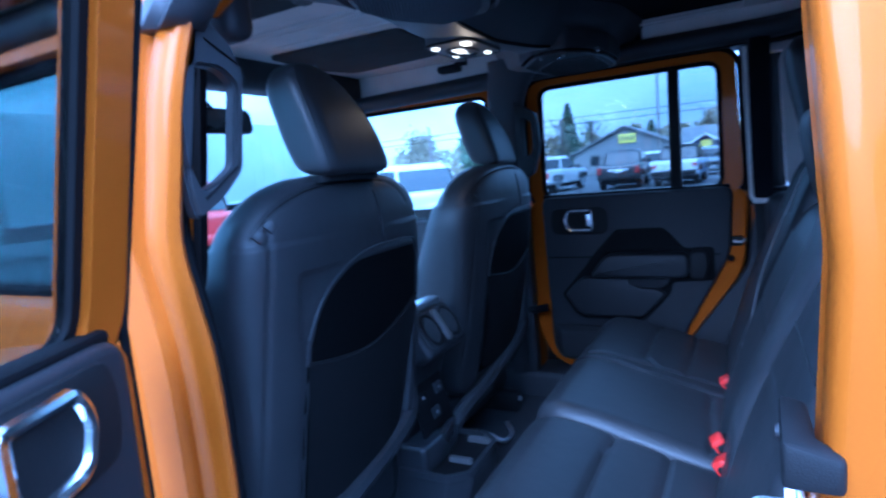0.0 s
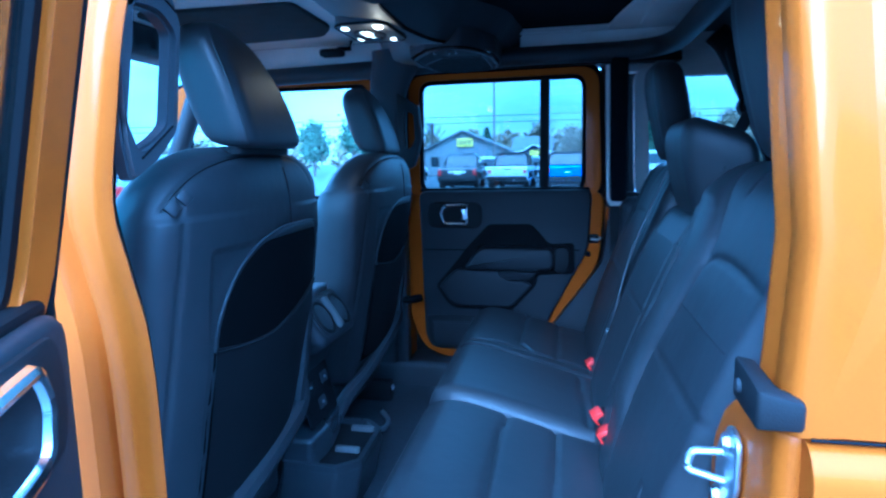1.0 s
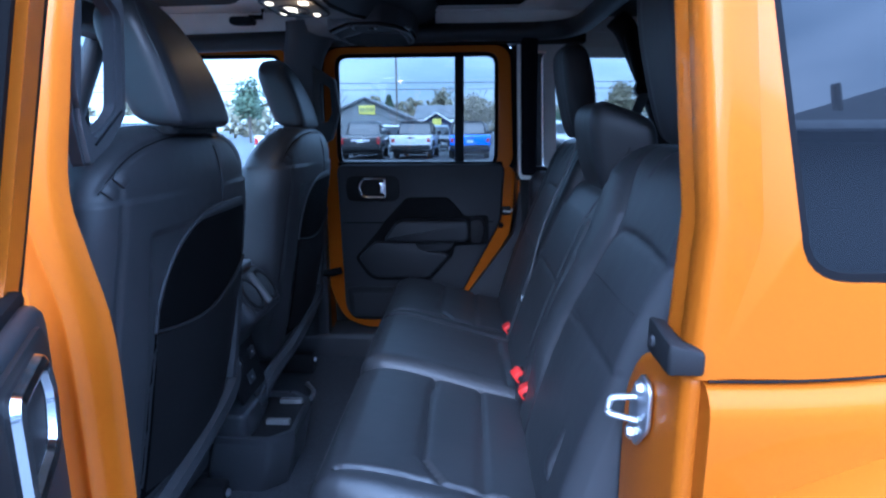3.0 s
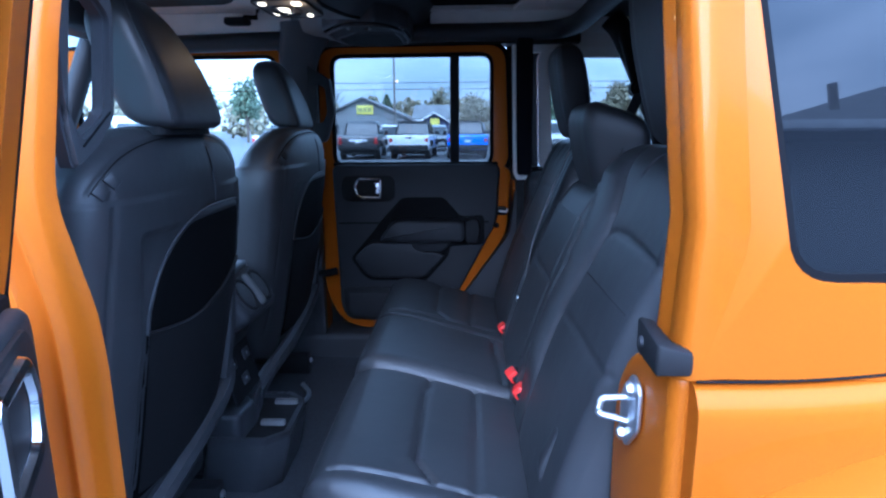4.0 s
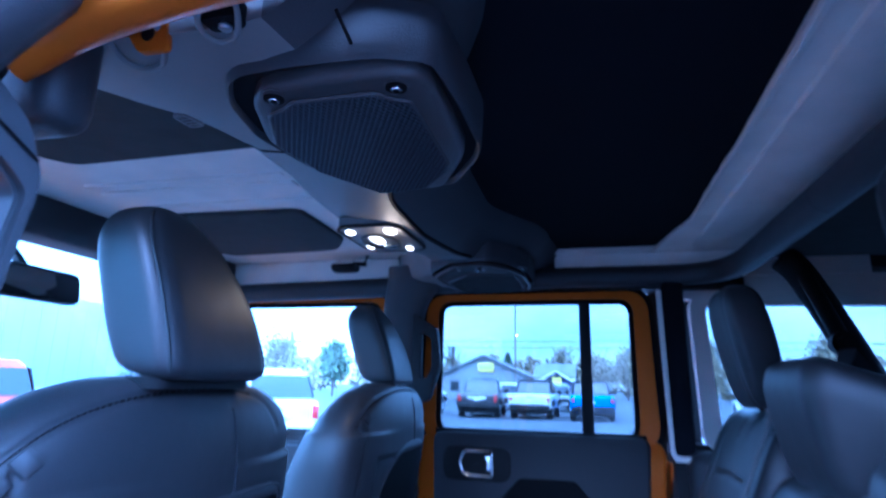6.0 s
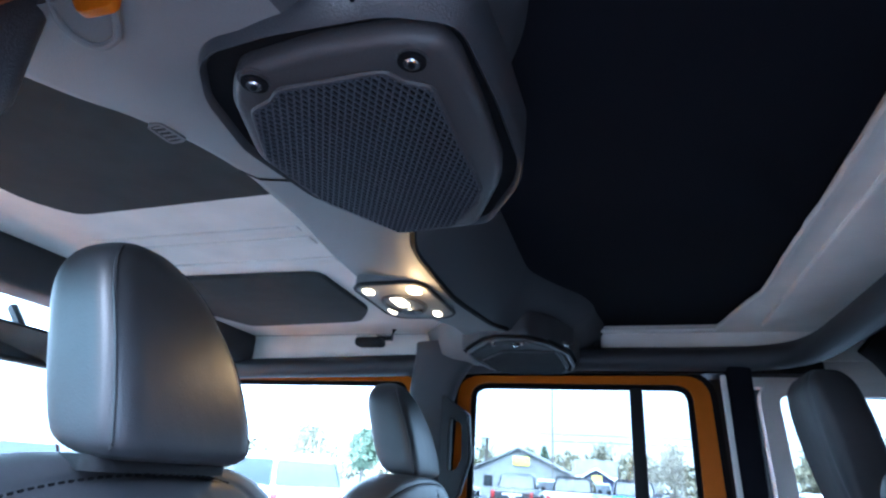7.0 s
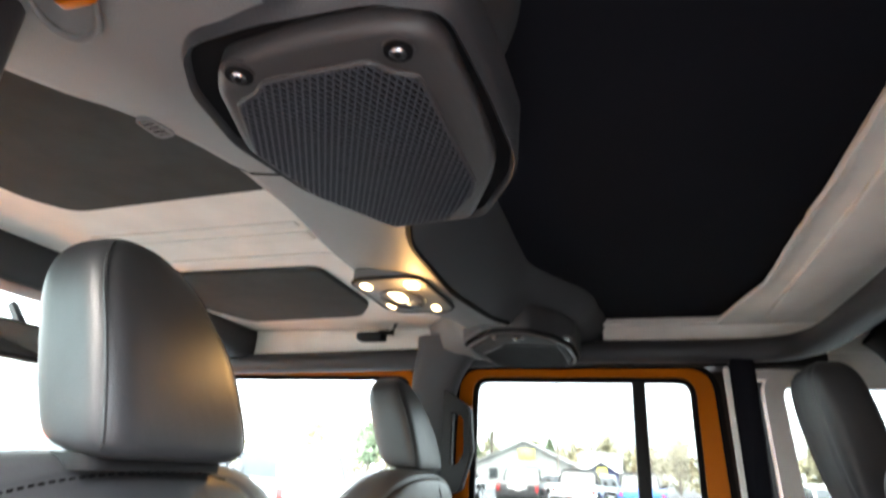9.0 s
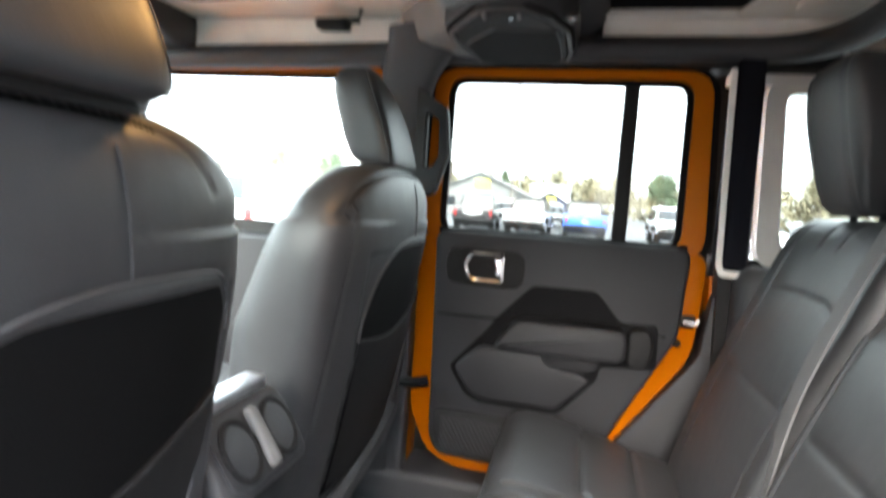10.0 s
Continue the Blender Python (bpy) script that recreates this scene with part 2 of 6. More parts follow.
def sq_ring(cx, cy, hx, hy, z, power=3.0, n=32, shear=0.0):
    """A rounded-rectangle ring round (cx, cy) at height z."""
    out = []
    for k in range(n):
        q = 2 * math.pi * k / n
        c, s = math.cos(q), math.sin(q)
        x = hx * math.copysign(abs(c) ** (2 / power), c)
        y = hy * math.copysign(abs(s) ** (2 / power), s)
        out.append((cx + x, cy + y, z + shear * x))
    return out


def disc(radius, depth, at, axis="z", n=24, bevel=0.0, r2=None):
    bm = bmesh.new()
    bmesh.ops.create_cone(bm, cap_ends=True, segments=n, radius1=radius, radius2=radius if r2 is None else r2, depth=depth)
    if bevel:
        bmesh.ops.bevel(bm, geom=[e for e in bm.edges if abs(e.verts[0].co.z - e.verts[1].co.z) < 1e-6], offset=bevel, segments=2, affect="EDGES")
    turn = {"x": pose(0, 0, 0, 0, 90, 0), "y": pose(0, 0, 0, 90, 0, 0), "z": Matrix()}[axis]
    return moved(bm, Matrix.Translation(at) @ turn)


def near_line(px, py, lines):
    """The distance from a 2D point to the nearest of some polylines."""
    best = 9.0
    for line in lines:
        for (ax, ay), (bx_, by_) in zip(line, line[1:]):
            dx, dy = bx_ - ax, by_ - ay
            t = max(0.0, min(1.0, ((px - ax) * dx + (py - ay) * dy) / (dx * dx + dy * dy + 1e-9)))
            best = min(best, math.hypot(px - ax - t * dx, py - ay - t * dy))
    return best


def groove(px, py, lines, depth=0.007, width=0.006, puff=0.005):
    """How deep upholstery sinks at a seam; between seams it swells."""
    d = near_line(px, py, lines)
    return depth * math.exp(-((d / width) ** 2)) - puff * (1 - math.exp(-d / 0.03))


MID = 1.11  # the car's centre plane, in y
FAR, NEAR = 1.80, 2 * MID - 1.80  # inner faces of the closed doors


# ---- doors ----
def door(name, label, s, length, top, belt, glass, rear, lean=0.0, handle=True, tint=None, thick=0.085, lift=0.0):
    """A side door with its hinge at the local origin; s is +1 where outward is +y. glass: x0, x1 of the pane; rear: how far the rear edge runs in at the foot."""
    base = thing(name, label, "car door", kind="structure")

    def at(u, v, d):
        return (u, s * (d - lean * max(0.0, v - belt)), v)

    x0, x1 = glass
    lower = [(0.0, belt), (0.0, 0.86), (0.05, 0.75), (0.12, 0.715), (length - rear - 0.07, 0.715), (length - rear, 0.85), (length - 0.015, 1.07), (length, belt)]
    lower = outline(lower, 0.05)
    shell = part("door_shell", plate(lower, at, 0.012, 0.12, 0.008), ORANGE, base, "orange painted door shell")
    ring = outline([(0.005, belt - 0.02), (length - 0.012, belt - 0.02), (length - 0.030, top + 0.03), (0.015, top + 0.025)], 0.06, 6)
    part("door_gap_seal", frame_plate(inset(ring, -0.016), inset(ring, -0.001), at, 0.020, 0.032), RUBBER, base, "black rubber seal round the frame")
    hole = outline([(x0 - 0.012, belt - 0.005), (x1 + 0.012, belt - 0.005), (x1 + 0.008, top + 0.008), (x0 - 0.008, top + 0.006)], 0.045, 6)
    part("window_frame", frame_plate(ring, hole, at, 0.012, thick), ORANGE, base, "orange painted window frame")
    lip = inset(hole, 0.013)
    part("window_seal", frame_plate(hole, lip, at, 0.02, 0.06 if thick > 0.06 else 0.034), RUBBER, base, "black rubber window seal")
    pane = part("pane", plate(lip, at, 0.026, 0.031), tint or CLEAR, base, "clear side window glass")
    pane.visible_shadow = False
    trim = outline([(0.047, belt + 0.004), (0.06, 0.80), (0.085, 0.755), (length - rear - 0.055, 0.74), (length - rear - 0.015, 0.865), (length - 0.052, 1.12), (length - 0.042, belt + 0.006)], 0.03)
    panel = part("door_trim", plate(trim, at, -0.012, 0.02, 0.01, 3), DOOR_TRIM, base, "black moulded door trim")
    part("belt_seal", box(0.05, length - 0.05, min(s * 0.0, s * 0.03), max(s * 0.0, s * 0.03), belt - 0.002, belt + 0.012, 0.005), RUBBER, base)
    if not handle:
        return base, at
    bar = x0 + 0.405
    part("divider_bar", box(bar, bar + 0.032, min(s * 0.018, s * 0.055), max(s * 0.018, s * 0.055), belt + 0.005, top, 0.004), PLASTIC_DARK, base, "black window divider bar")
    b = belt - 1.32
    c = b + lift
    plate_line = outline([(0.085, 1.285 + c), (0.075, 1.24 + c), (0.085, 1.196 + c), (0.25, 1.193 + c), (0.27, 1.21 + c), (0.27, 1.27 + c), (0.25, 1.287 + c)], 0.02)
    part("handle_plate", plate(plate_line, at, -0.016, 0.0, 0.004), PLASTIC_DARK, base)
    ro = outline([(0.128, 1.262 + c), (0.122, 1.245 + c), (0.132, 1.213 + c), (0.15, 1.205 + c), (0.222, 1.204 + c), (0.222, 1.279 + c), (0.14, 1.279 + c)], 0.012)
    part("handle_bezel", tube([at(q[0], q[1], -0.019) for q in inset(ro, 0.005)], 0.0064, 8, closed=True), CHROME, base, "chrome bezel round the inner door handle")
    if s > 0:
        part("door_handle", box(0.196, 0.214, min(-s * 0.028, -s * 0.014), max(-s * 0.028, -s * 0.014), 1.222 + c, 1.264 + c, 0.004), CHROME, base, "chrome pull lever of the inner handle")
    part("handle_recess", plate(inset(ro, 0.010), at, -0.018, -0.013), PLASTIC_DARK, base)
    # thin black plates put the shade of these hollows into colour
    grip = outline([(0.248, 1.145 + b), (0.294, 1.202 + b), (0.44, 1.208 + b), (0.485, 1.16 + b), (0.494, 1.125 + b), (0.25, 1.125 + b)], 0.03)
    part("grip_recess_shade", plate(grip, at, -0.0165, 0.0, 0.003), RUBBER, base, "black plate drawn in for the shaded grip recess")
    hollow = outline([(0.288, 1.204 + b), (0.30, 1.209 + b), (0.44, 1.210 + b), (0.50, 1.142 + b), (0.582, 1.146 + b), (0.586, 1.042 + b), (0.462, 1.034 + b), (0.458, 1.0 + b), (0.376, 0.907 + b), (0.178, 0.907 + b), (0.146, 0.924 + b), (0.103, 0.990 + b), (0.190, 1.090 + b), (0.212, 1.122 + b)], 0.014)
    part("armrest_hollow_shade", plate(hollow, at, -0.0145, -0.006, 0.001), RUBBER, base, "black plate drawn in for shade round armrest and pocket")
    arm = outline([(0.207, 1.056 + b), (0.262, 1.133 + b), (0.515, 1.133 + b), (0.515, 1.056 + b)], 0.03, 6)
    part("armrest", plate(arm, at, -0.065, -0.008, 0.012, 3), DOOR_TRIM, base, "padded black armrest")
    end = outline([(0.515, 1.05 + b), (0.515, 1.138 + b), (0.562, 1.14 + b), (0.572, 1.10 + b), (0.56, 1.048 + b)], 0.022)
    part("armrest_end", plate(end, at, -0.060, -0.008, 0.008, 3), PLASTIC_DARK, base)
    pull = outline([(0.32, 1.056 + b), (0.335, 1.03 + b), (0.355, 1.02 + b), (0.43, 1.02 + b), (0.45, 1.03 + b), (0.465, 1.056 + b)], 0.014)
    part("pull_cup", plate(pull, at, -0.045, -0.008, 0.008), DOOR_TRIM, base)
    pocket = outline([(0.118, 0.993 + b), (0.178, 1.052 + b), (0.345, 1.05 + b), (0.36, 1.018 + b), (0.42, 1.014 + b), (0.445, 1.0 + b), (0.370, 0.920 + b), (0.185, 0.920 + b), (0.158, 0.934 + b)], 0.014)
    part("map_pocket", plate(pocket, at, -0.032, -0.008, 0.008, 3), DOOR_TRIM, base, "moulded map pocket")
    part("trim_groove", tube([at(0.065, 1.118 + b, -0.0125), at(0.22, 1.118 + b, -0.0125)], 0.0022), RUBBER, base)
    part("trim_groove", tube([at(0.5, 1.118 + b, -0.0125), at(0.60, 1.122 + b, -0.0125)], 0.0022), RUBBER, base)
    net = outline([(0.07, 0.88), (0.075, 0.80), (0.10, 0.765), (0.36, 0.755), (0.40, 0.88)], 0.02)
    part("net_pocket", plate(net, at, -0.02, -0.008, 0.005), PLASTIC_DARK, base, "black mesh pocket at the foot of the door")
    comb = bmesh.new()
    for row in range(9):
        for col in range(24):
            cu, cz = 0.098 + 0.0114 * col + (0.0057 if row % 2 else 0.0), 0.777 + 0.0100 * row
            if cu < 0.085 + 0.08 * max(0.0, 0.80 - cz) or cu > 0.352 + 0.25 * (cz - 0.76):
                continue
            rings = [[comb.verts.new(at(cu + r * math.sin(q * math.pi / 3), cz + r * math.cos(q * math.pi / 3), dz)) for q in range(6)] for r, dz in ((0.0066, -0.0222), (0.0050, -0.0222), (0.0050, -0.0200))]
            for ra, rb in zip(rings, rings[1:]):
                for q in range(6):
                    comb.faces.new((ra[q], ra[(q + 1) % 6], rb[(q + 1) % 6], rb[q]))
    part("pocket_mesh", comb, PLASTIC, base, "honeycomb mesh of the pocket", kind="stuff", smooth=False)
    latch = part("latch", box(length - 0.055, length - 0.018, min(0, s * 0.02), max(0, s * 0.02), 1.142, 1.172, 0.004), PLASTIC_DARK, base, "door latch with a steel claw")
    part("latch_claw", tube([at(length - 0.045, 1.157, -0.004), at(length - 0.02, 1.155, -0.008), at(length - 0.012, 1.165, -0.008)], 0.004), STEEL, latch)
    part("rubber_plug", disc(0.010, 0.008, at(length - 0.052, 1.104, 0.010), "y", 16, 0.002), RUBBER, base)
    part("door_strap", tube(smooth_line([at(-0.03, 0.93, 0.01), at(0.01, 0.935, -0.03), at(0.05, 0.94, -0.012)]), 0.019, 10, flat=0.7), RUBBER, base, "black door check strap")
    return base, at


far_door, _ = door("door_1", "closed orange rear car door with black trim and chrome handle", 1, 0.68, 1.69, 1.318, (0.058, 0.604), 0.17, 0.0, thick=0.05)
far_door.matrix_basis = pose(-0.60, FAR, 0)
near_door, _ = door("door_2", "open orange rear car door with black trim", -1, 0.68, 1.69, 1.318, (0.076, 0.604), 0.17, 0.20, thick=0.045, lift=0.03)
part("hinge_seal", tube([(0.002, -0.016 + 0.2 * max(0.0, z - 1.318), z) for z in (0.80, 1.0, 1.2, 1.318, 1.5, 1.72)], 0.005, 8), RUBBER, near_door, "black rubber seal on the hinge edge")
near_door.matrix_basis = pose(-0.465, 0.222, -0.008, 0, 0, -62)
far_front, _ = door("door_3", "closed orange front car door with black trim", 1, 0.84, 1.69, 1.26, (0.07, 0.78), 0.0, handle=False, tint=FRONT_GLASS, thick=0.05)
far_front.matrix_basis = pose(-1.52, FAR, 0)
near_front, _ = door("door_4", "closed orange front car door seen from outside", -1, 0.84, 1.66, 1.30, (0.07, 0.78), 0.0, 0.20, handle=False, tint=TINTED)
near_front.matrix_basis = pose(-1.42, NEAR, 0)

# ---- floor and tub ----
floor = part("floor", box(-1.75, 0.45, 0.38, 1.84, 0.56, 0.62), CARPET, None, kind="structure")
tagged(floor, "black carpeted car floor", "floor")
tunnel_rise = loft([[(x, MID - 0.16 - k, 0.60), (x, MID - 0.10, 0.60 + h), (x, MID + 0.10, 0.60 + h), (x, MID + 0.16 + k, 0.60)] for x, h, k in ((-1.7, 0.2, 0.03), (-0.85, 0.16, 0.03), (-0.74, 0.05, 0.0), (-0.70, 0.03, 0.0))], closed=True)
tagged(part("tunnel_carpet", tunnel_rise, CARPET, None, kind="structure"), "carpeted hump over the transmission tunnel", "floor")

body = thing("car_body", "orange painted car body with a matching hardtop", "car body", (-0.5, MID, 0.3), kind="structure")
for y0, y1 in ((FAR - 0.04, FAR + 0.13), (NEAR - 0.13, NEAR + 0.04)):
    part("sill", box(-1.7, 0.30, y0, y1, 0.42, 0.705, 0.02, 3), PLASTIC, body, "black sill trim")
part("undertray", box(-1.75, 1.1, 0.33, 1.90, 0.40, 0.55), PLASTIC_DARK, body)
# black sheets and header strip added at the far doors to block light slits
part("slit_backing", box(-1.70, 0.25, FAR + 0.122, FAR + 0.135, 0.42, 1.30), PLASTIC_DARK, body)
part("slit_backing", box(-0.72, -0.605, FAR + 0.122, FAR + 0.135, 1.30, 1.80), PLASTIC_DARK, body)
part("slit_backing", box(0.06, 0.18, FAR + 0.088, FAR + 0.10, 1.30, 1.80), PLASTIC_DARK, body)
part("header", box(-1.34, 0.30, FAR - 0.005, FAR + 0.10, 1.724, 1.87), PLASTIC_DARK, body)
quarter = outline([(0.090, 1.232), (0.074, 1.08), (-0.085, 0.86), (-0.20, 0.70), (0.32, 0.70), (0.32, 1.232)], 0.02)
part("quarter_trim", plate(quarter, lambda u, v, d: (u, FAR + d, v), -0.01, 0.06, 0.006), DOOR_TRIM, body, "black moulded trim behind the door")
part("rear_wheelhouse", box(0.12, 1.05, FAR - 0.10, FAR + 0.02, 0.55, 1.30, 0.04, 4), PLASTIC, body, "black rear side trim")
part("quarter_panel", box(0.085, 1.12, FAR + 0.02, FAR + 0.13, 0.55, 1.262, 0.008), ORANGE, body)
part("lock_pillar", plate(outline([(0.10, 0.55), (0.10, 1.05), (0.09, 1.30), (0.16, 1.30), (0.2, 0.55)], 0.01), lambda u, v, d: (u, FAR - 0.03 + d, v), 0.0, 0.05), PLASTIC_DARK, body)
part("tailgate", box(1.05, 1.12, 0.36, 1.86, 0.55, 1.28, 0.02), PLASTIC, body)
# unseen rear closing; its dark tint holds light off the seat backs
part("hatch_frame", frame_plate(outline([(0.37, 1.28), (1.85, 1.28), (1.83, 1.86), (0.39, 1.86)], 0.03), outline([(0.47, 1.33), (1.75, 1.33), (1.73, 1.79), (0.49, 1.79)], 0.05), lambda u, v, d: (d, u, v), 1.07, 1.11), PLASTIC, body)
hatch = part("hatch_glass", plate(outline([(0.47, 1.33), (1.75, 1.33), (1.73, 1.79), (0.49, 1.79)], 0.05), lambda u, v, d: (d, u, v), 1.085, 1.09), PRIVACY, body, "dark privacy glass of the rear hatch")
hatch.visible_shadow = False

# far pillar between the doors
part("centre_pillar", box(-0.675, -0.603, FAR + 0.02, FAR + 0.12, 0.55, 1.76, 0.012), ORANGE, body)
part("pillar_trim", plate(outline([(-0.70, 0.62), (-0.72, 1.35), (-0.70, 1.76), (-0.60, 1.76), (-0.598, 0.62)], 0.02), lambda u, v, d: (u, FAR + d, v), -0.03, 0.02, 0.008), PLASTIC, body)

# ---- near body side ----
skin = 0.275


def side_skin(x0, x1, name, label, heights, step=0.03):
    xs = [x0 + (x1 - x0) * k / max(1, round((x1 - x0) / step)) for k in range(max(1, round((x1 - x0) / step)) + 1)]
    rise = lambda x: 0.42 * max(0.0, min(x, 0.5) - 0.15) ** 2
    return part(name, loft([[(x, y, z + rise(x)) for y, z in heights] for x in xs], closed=True), ORANGE, body, label, sharp=62)


tub = [(0.42, 0.50), (0.275, 0.50), (0.259, 0.80), (0.2540, 0.95), (0.2518, 1.05), (0.2508, 1.08), (0.2502, 1.10), (0.2497, 1.12), (0.2493, 1.160), (0.2495, 1.182), (0.2520, 1.191), (0.2565, 1.199), (0.264, 1.206), (0.275, 1.2097), (0.295, 1.211), (0.42, 1.211)]
side_skin(0.122, 1.15, "quarter_panel", "orange tub side with a rounded shoulder", tub)
part("joint", tube([(x, 0.2632, 1.2125 + 0.42 * max(0.0, min(x, 0.5) - 0.15) ** 2) for x in [0.123 + 0.02 * k for k in range(40)]], 0.0014, 6), RUBBER, body)
jamb = outline([(0.458, 0.50), (0.462, 1.05), (0.455, 1.125), (0.415, 1.180), (0.345, 1.215), (0.275, 1.217), (0.275, 0.50)][::-1], 0.02)
part("door_jamb", plate(jamb, lambda u, v, d: (d + 0.015 * (0.40 - u), u, v), 0.104, 0.135, 0.012, 3), ORANGE, body, "orange door jamb")
# hardtop corner with the side window opening
post = [(0.110, 0.280, 1.213), (0.116, 0.280, 1.36), (0.108, 0.302, 1.50), (0.101, 0.340, 1.70), (0.102, 0.365, 1.80)]
side = []
for x, y, z in post:
    side.append([(x + 0.045, y + 0.13, z), (x + 0.008, y + 0.075, z), (x - 0.003, y + 0.055, z), (x - 0.004, y + 0.045, z), (x + 0.002, y + 0.022, z), (x - 0.004, y + 0.016, z), (x - 0.003, y + 0.004, z), (x - 0.002, y - 0.008, z), (x + 0.001, y - 0.013, z), (x + 0.006, y - 0.0155, z), (x + 0.02, y - 0.016, z), (x + 0.045, y - 0.010, z), (x + 0.05, y + 0.13, z)])
part("hardtop_corner", loft(side), ORANGE, body, "orange hardtop corner post", sharp=50)


def wall_y(z):
    return 0.264 + max(0.0, z - 1.36) * 0.19


glass_line = outline([(0.197, 1.306), (1.0, 1.306), (1.0, 1.66), (0.150, 1.66)], 0.045, 6)
outer_line = outline([(0.122, 1.215), (1.12, 1.215), (1.12, 1.80), (0.122, 1.80)], 0.004, 6)
part("hardtop_side", frame_plate(outer_line, glass_line, lambda u, v, d: (u, wall_y(v) + d, v), 0.0, 0.05), ORANGE, body, "orange hardtop side")
part("side_glass_seal", frame_plate(glass_line, inset(glass_line, 0.008), lambda u, v, d: (u, wall_y(v) + d, v), 0.004, 0.02), RUBBER, body)
part("side_glass", plate(inset(glass_line, 0.008), lambda u, v, d: (u, wall_y(v) + d, v), 0.010, 0.016), DARK_GLASS, body, "dark privacy glass")

# front pillar of the near opening
bp = [tuple(v) for v in smooth_line([(-0.520, 0.295, 0.55), (-0.516, 0.29, 1.06), (-0.514, 0.285, 1.24), (-0.528, 0.284, 1.32), (-0.540, 0.284, 1.385), (-0.533, 0.292, 1.47), (-0.524, 0.304, 1.56), (-0.510, 0.33, 1.66), (-0.495, 0.36, 1.76)], 4)]
rings = []
for x, y, z in bp:
    rings.append([(x - 0.06, y + 0.03, z), (x - 0.06, y, z), (x, y - 0.008, z), (x + 0.010, y + 0.010, z), (x + 0.016, y + 0.010, z), (x + 0.026, y - 0.006, z), (x + 0.058, y - 0.004, z), (x + 0.066, y + 0.006, z), (x + 0.058, y + 0.016, z), (x + 0.03, y + 0.03, z)])
part("centre_pillar", loft(rings), ORANGE, body, "orange centre pillar", sharp=66)
part("door_seal", tube(smooth_line([(-0.492, 0.332, 0.70), (-0.488, 0.327, 1.06), (-0.486, 0.322, 1.24), (-0.512, 0.322, 1.385), (-0.503, 0.330, 1.47), (-0.494, 0.342, 1.56), (-0.482, 0.366, 1.64)]), 0.010, 8), RUBBER, body, "black rubber door seal")
part("corner_seal", loft([[(-0.515 + 0.25 * max(0.0, z - 1.60), y0, z), (-0.515 + 0.25 * max(0.0, z - 1.60), y0 + 0.05, z), (x1 - 0.012, y0 + 0.05, z), (x1, y0 + 0.038, z), (x1, y0 + 0.012, z), (x1 - 0.014, y0 - 0.004, z), (x1 - 0.030, y0 + 0.004, z), (x1 - 0.045, y0 - 0.006, z)] for z, x1, y0 in ((1.612, -0.455, 0.303), (1.622, -0.443, 0.303), (1.645, -0.428, 0.310), (1.68, -0.412, 0.325), (1.74, -0.40, 0.345))]), PLASTIC, body, "black moulded corner seal", sharp=50)
part("pillar_cover", box(-0.55, -0.472, 0.398, 0.446, 1.618, 1.72, 0.018, 4), PLASTIC, body, "black cover at the top of the pillar")
part("roof_rail", tube(smooth_line([(-0.49, 0.375, 1.655), (-0.455, 0.385, 1.680), (-0.40, 0.387, 1.694), (-0.30, 0.385, 1.704), (0.0, 0.38, 1.715), (0.09, 0.375, 1.70), (0.115, 0.37, 1.66)]), 0.024, 12), ORANGE, body, "orange roof rail over the door opening")
tab = part("rail_tab", plate(outline([(-0.462, 1.745), (-0.452, 1.705), (-0.434, 1.678), (-0.408, 1.678), (-0.412, 1.70), (-0.40, 1.745)], 0.006), lambda u, v, d: (u, 0.428 + d, v), 0.0, 0.006, 0.001), ORANGE, body, "orange steel tab with a bolt hole")
# black disc stands for the dark inside the hole, none is cut
part("drawn_bolt_hole", disc(0.0055, 0.009, (-0.426, 0.431, 1.692), "y", 14), RUBBER, tab)
part("roof_side", box(-1.3, 1.1, 0.35, 0.42, 1.75, 1.87, 0.012), ORANGE, body)
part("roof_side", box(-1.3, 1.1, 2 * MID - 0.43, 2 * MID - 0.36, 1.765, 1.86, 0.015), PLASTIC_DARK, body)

# latch striker and gap cover on the jamb
striker = thing("door_striker", "zinc-plated steel latch striker on the orange jamb", "door striker", (0.102, 0.37, 1.135))
sp = outline([(0.345, 1.166), (0.372, 1.174), (0.410, 1.134), (0.412, 1.086), (0.386, 1.074), (0.345, 1.116)], 0.01)
part("striker_plate", plate(sp, lambda u, v, d: (0.103 - d, u, v), 0.0, 0.006, 0.002), STEEL, striker)
part("striker_loop", tube(outline_path([(0.100, 0.386, 1.138), (0.069, 0.389, 1.135), (0.064, 0.384, 1.118), (0.100, 0.378, 1.111)], 0.006), 0.0039), STEEL, striker)
for by, z in ((0.368, 1.156), (0.392, 1.090)):
    part("bolt", disc(0.009, 0.008, (0.094, by, z), "x", 6, 0.002), STEEL, striker)
cap = thing("hardtop_bracket", "black plastic cover where the hardtop meets the jamb", "bracket", (0.09, 0.33, 1.205))
cover_line = outline([(0.083, 0.257), (0.117, 0.257), (0.119, 0.275), (0.104, 0.277), (0.102, 0.326), (0.085, 0.326)], 0.005)
part("cover", plate(cover_line, lambda u, v, d: (u, v, d + (0.10 * (v - 0.257) if d > 1.24 else 0.0) - 0.25 * (u - 0.083) * (1 if d > 1.24 else 0)), 1.219, 1.250, 0.004, 2), PLASTIC_DARK, cap)
part("cover_bolt", disc(0.006, 0.004, (0.0835, 0.305, 1.236), "x", 12, 0.001), PLASTIC, cap)

# ---- roof ----
roof = thing("ceiling", "black and off-white hardtop lining", "ceiling", (-0.4, MID, 1.85), kind="structure")
part("roof_panel", box(-1.35, 1.12, 0.36, 1.86, 1.87, 1.90, 0.01), ORANGE, roof)
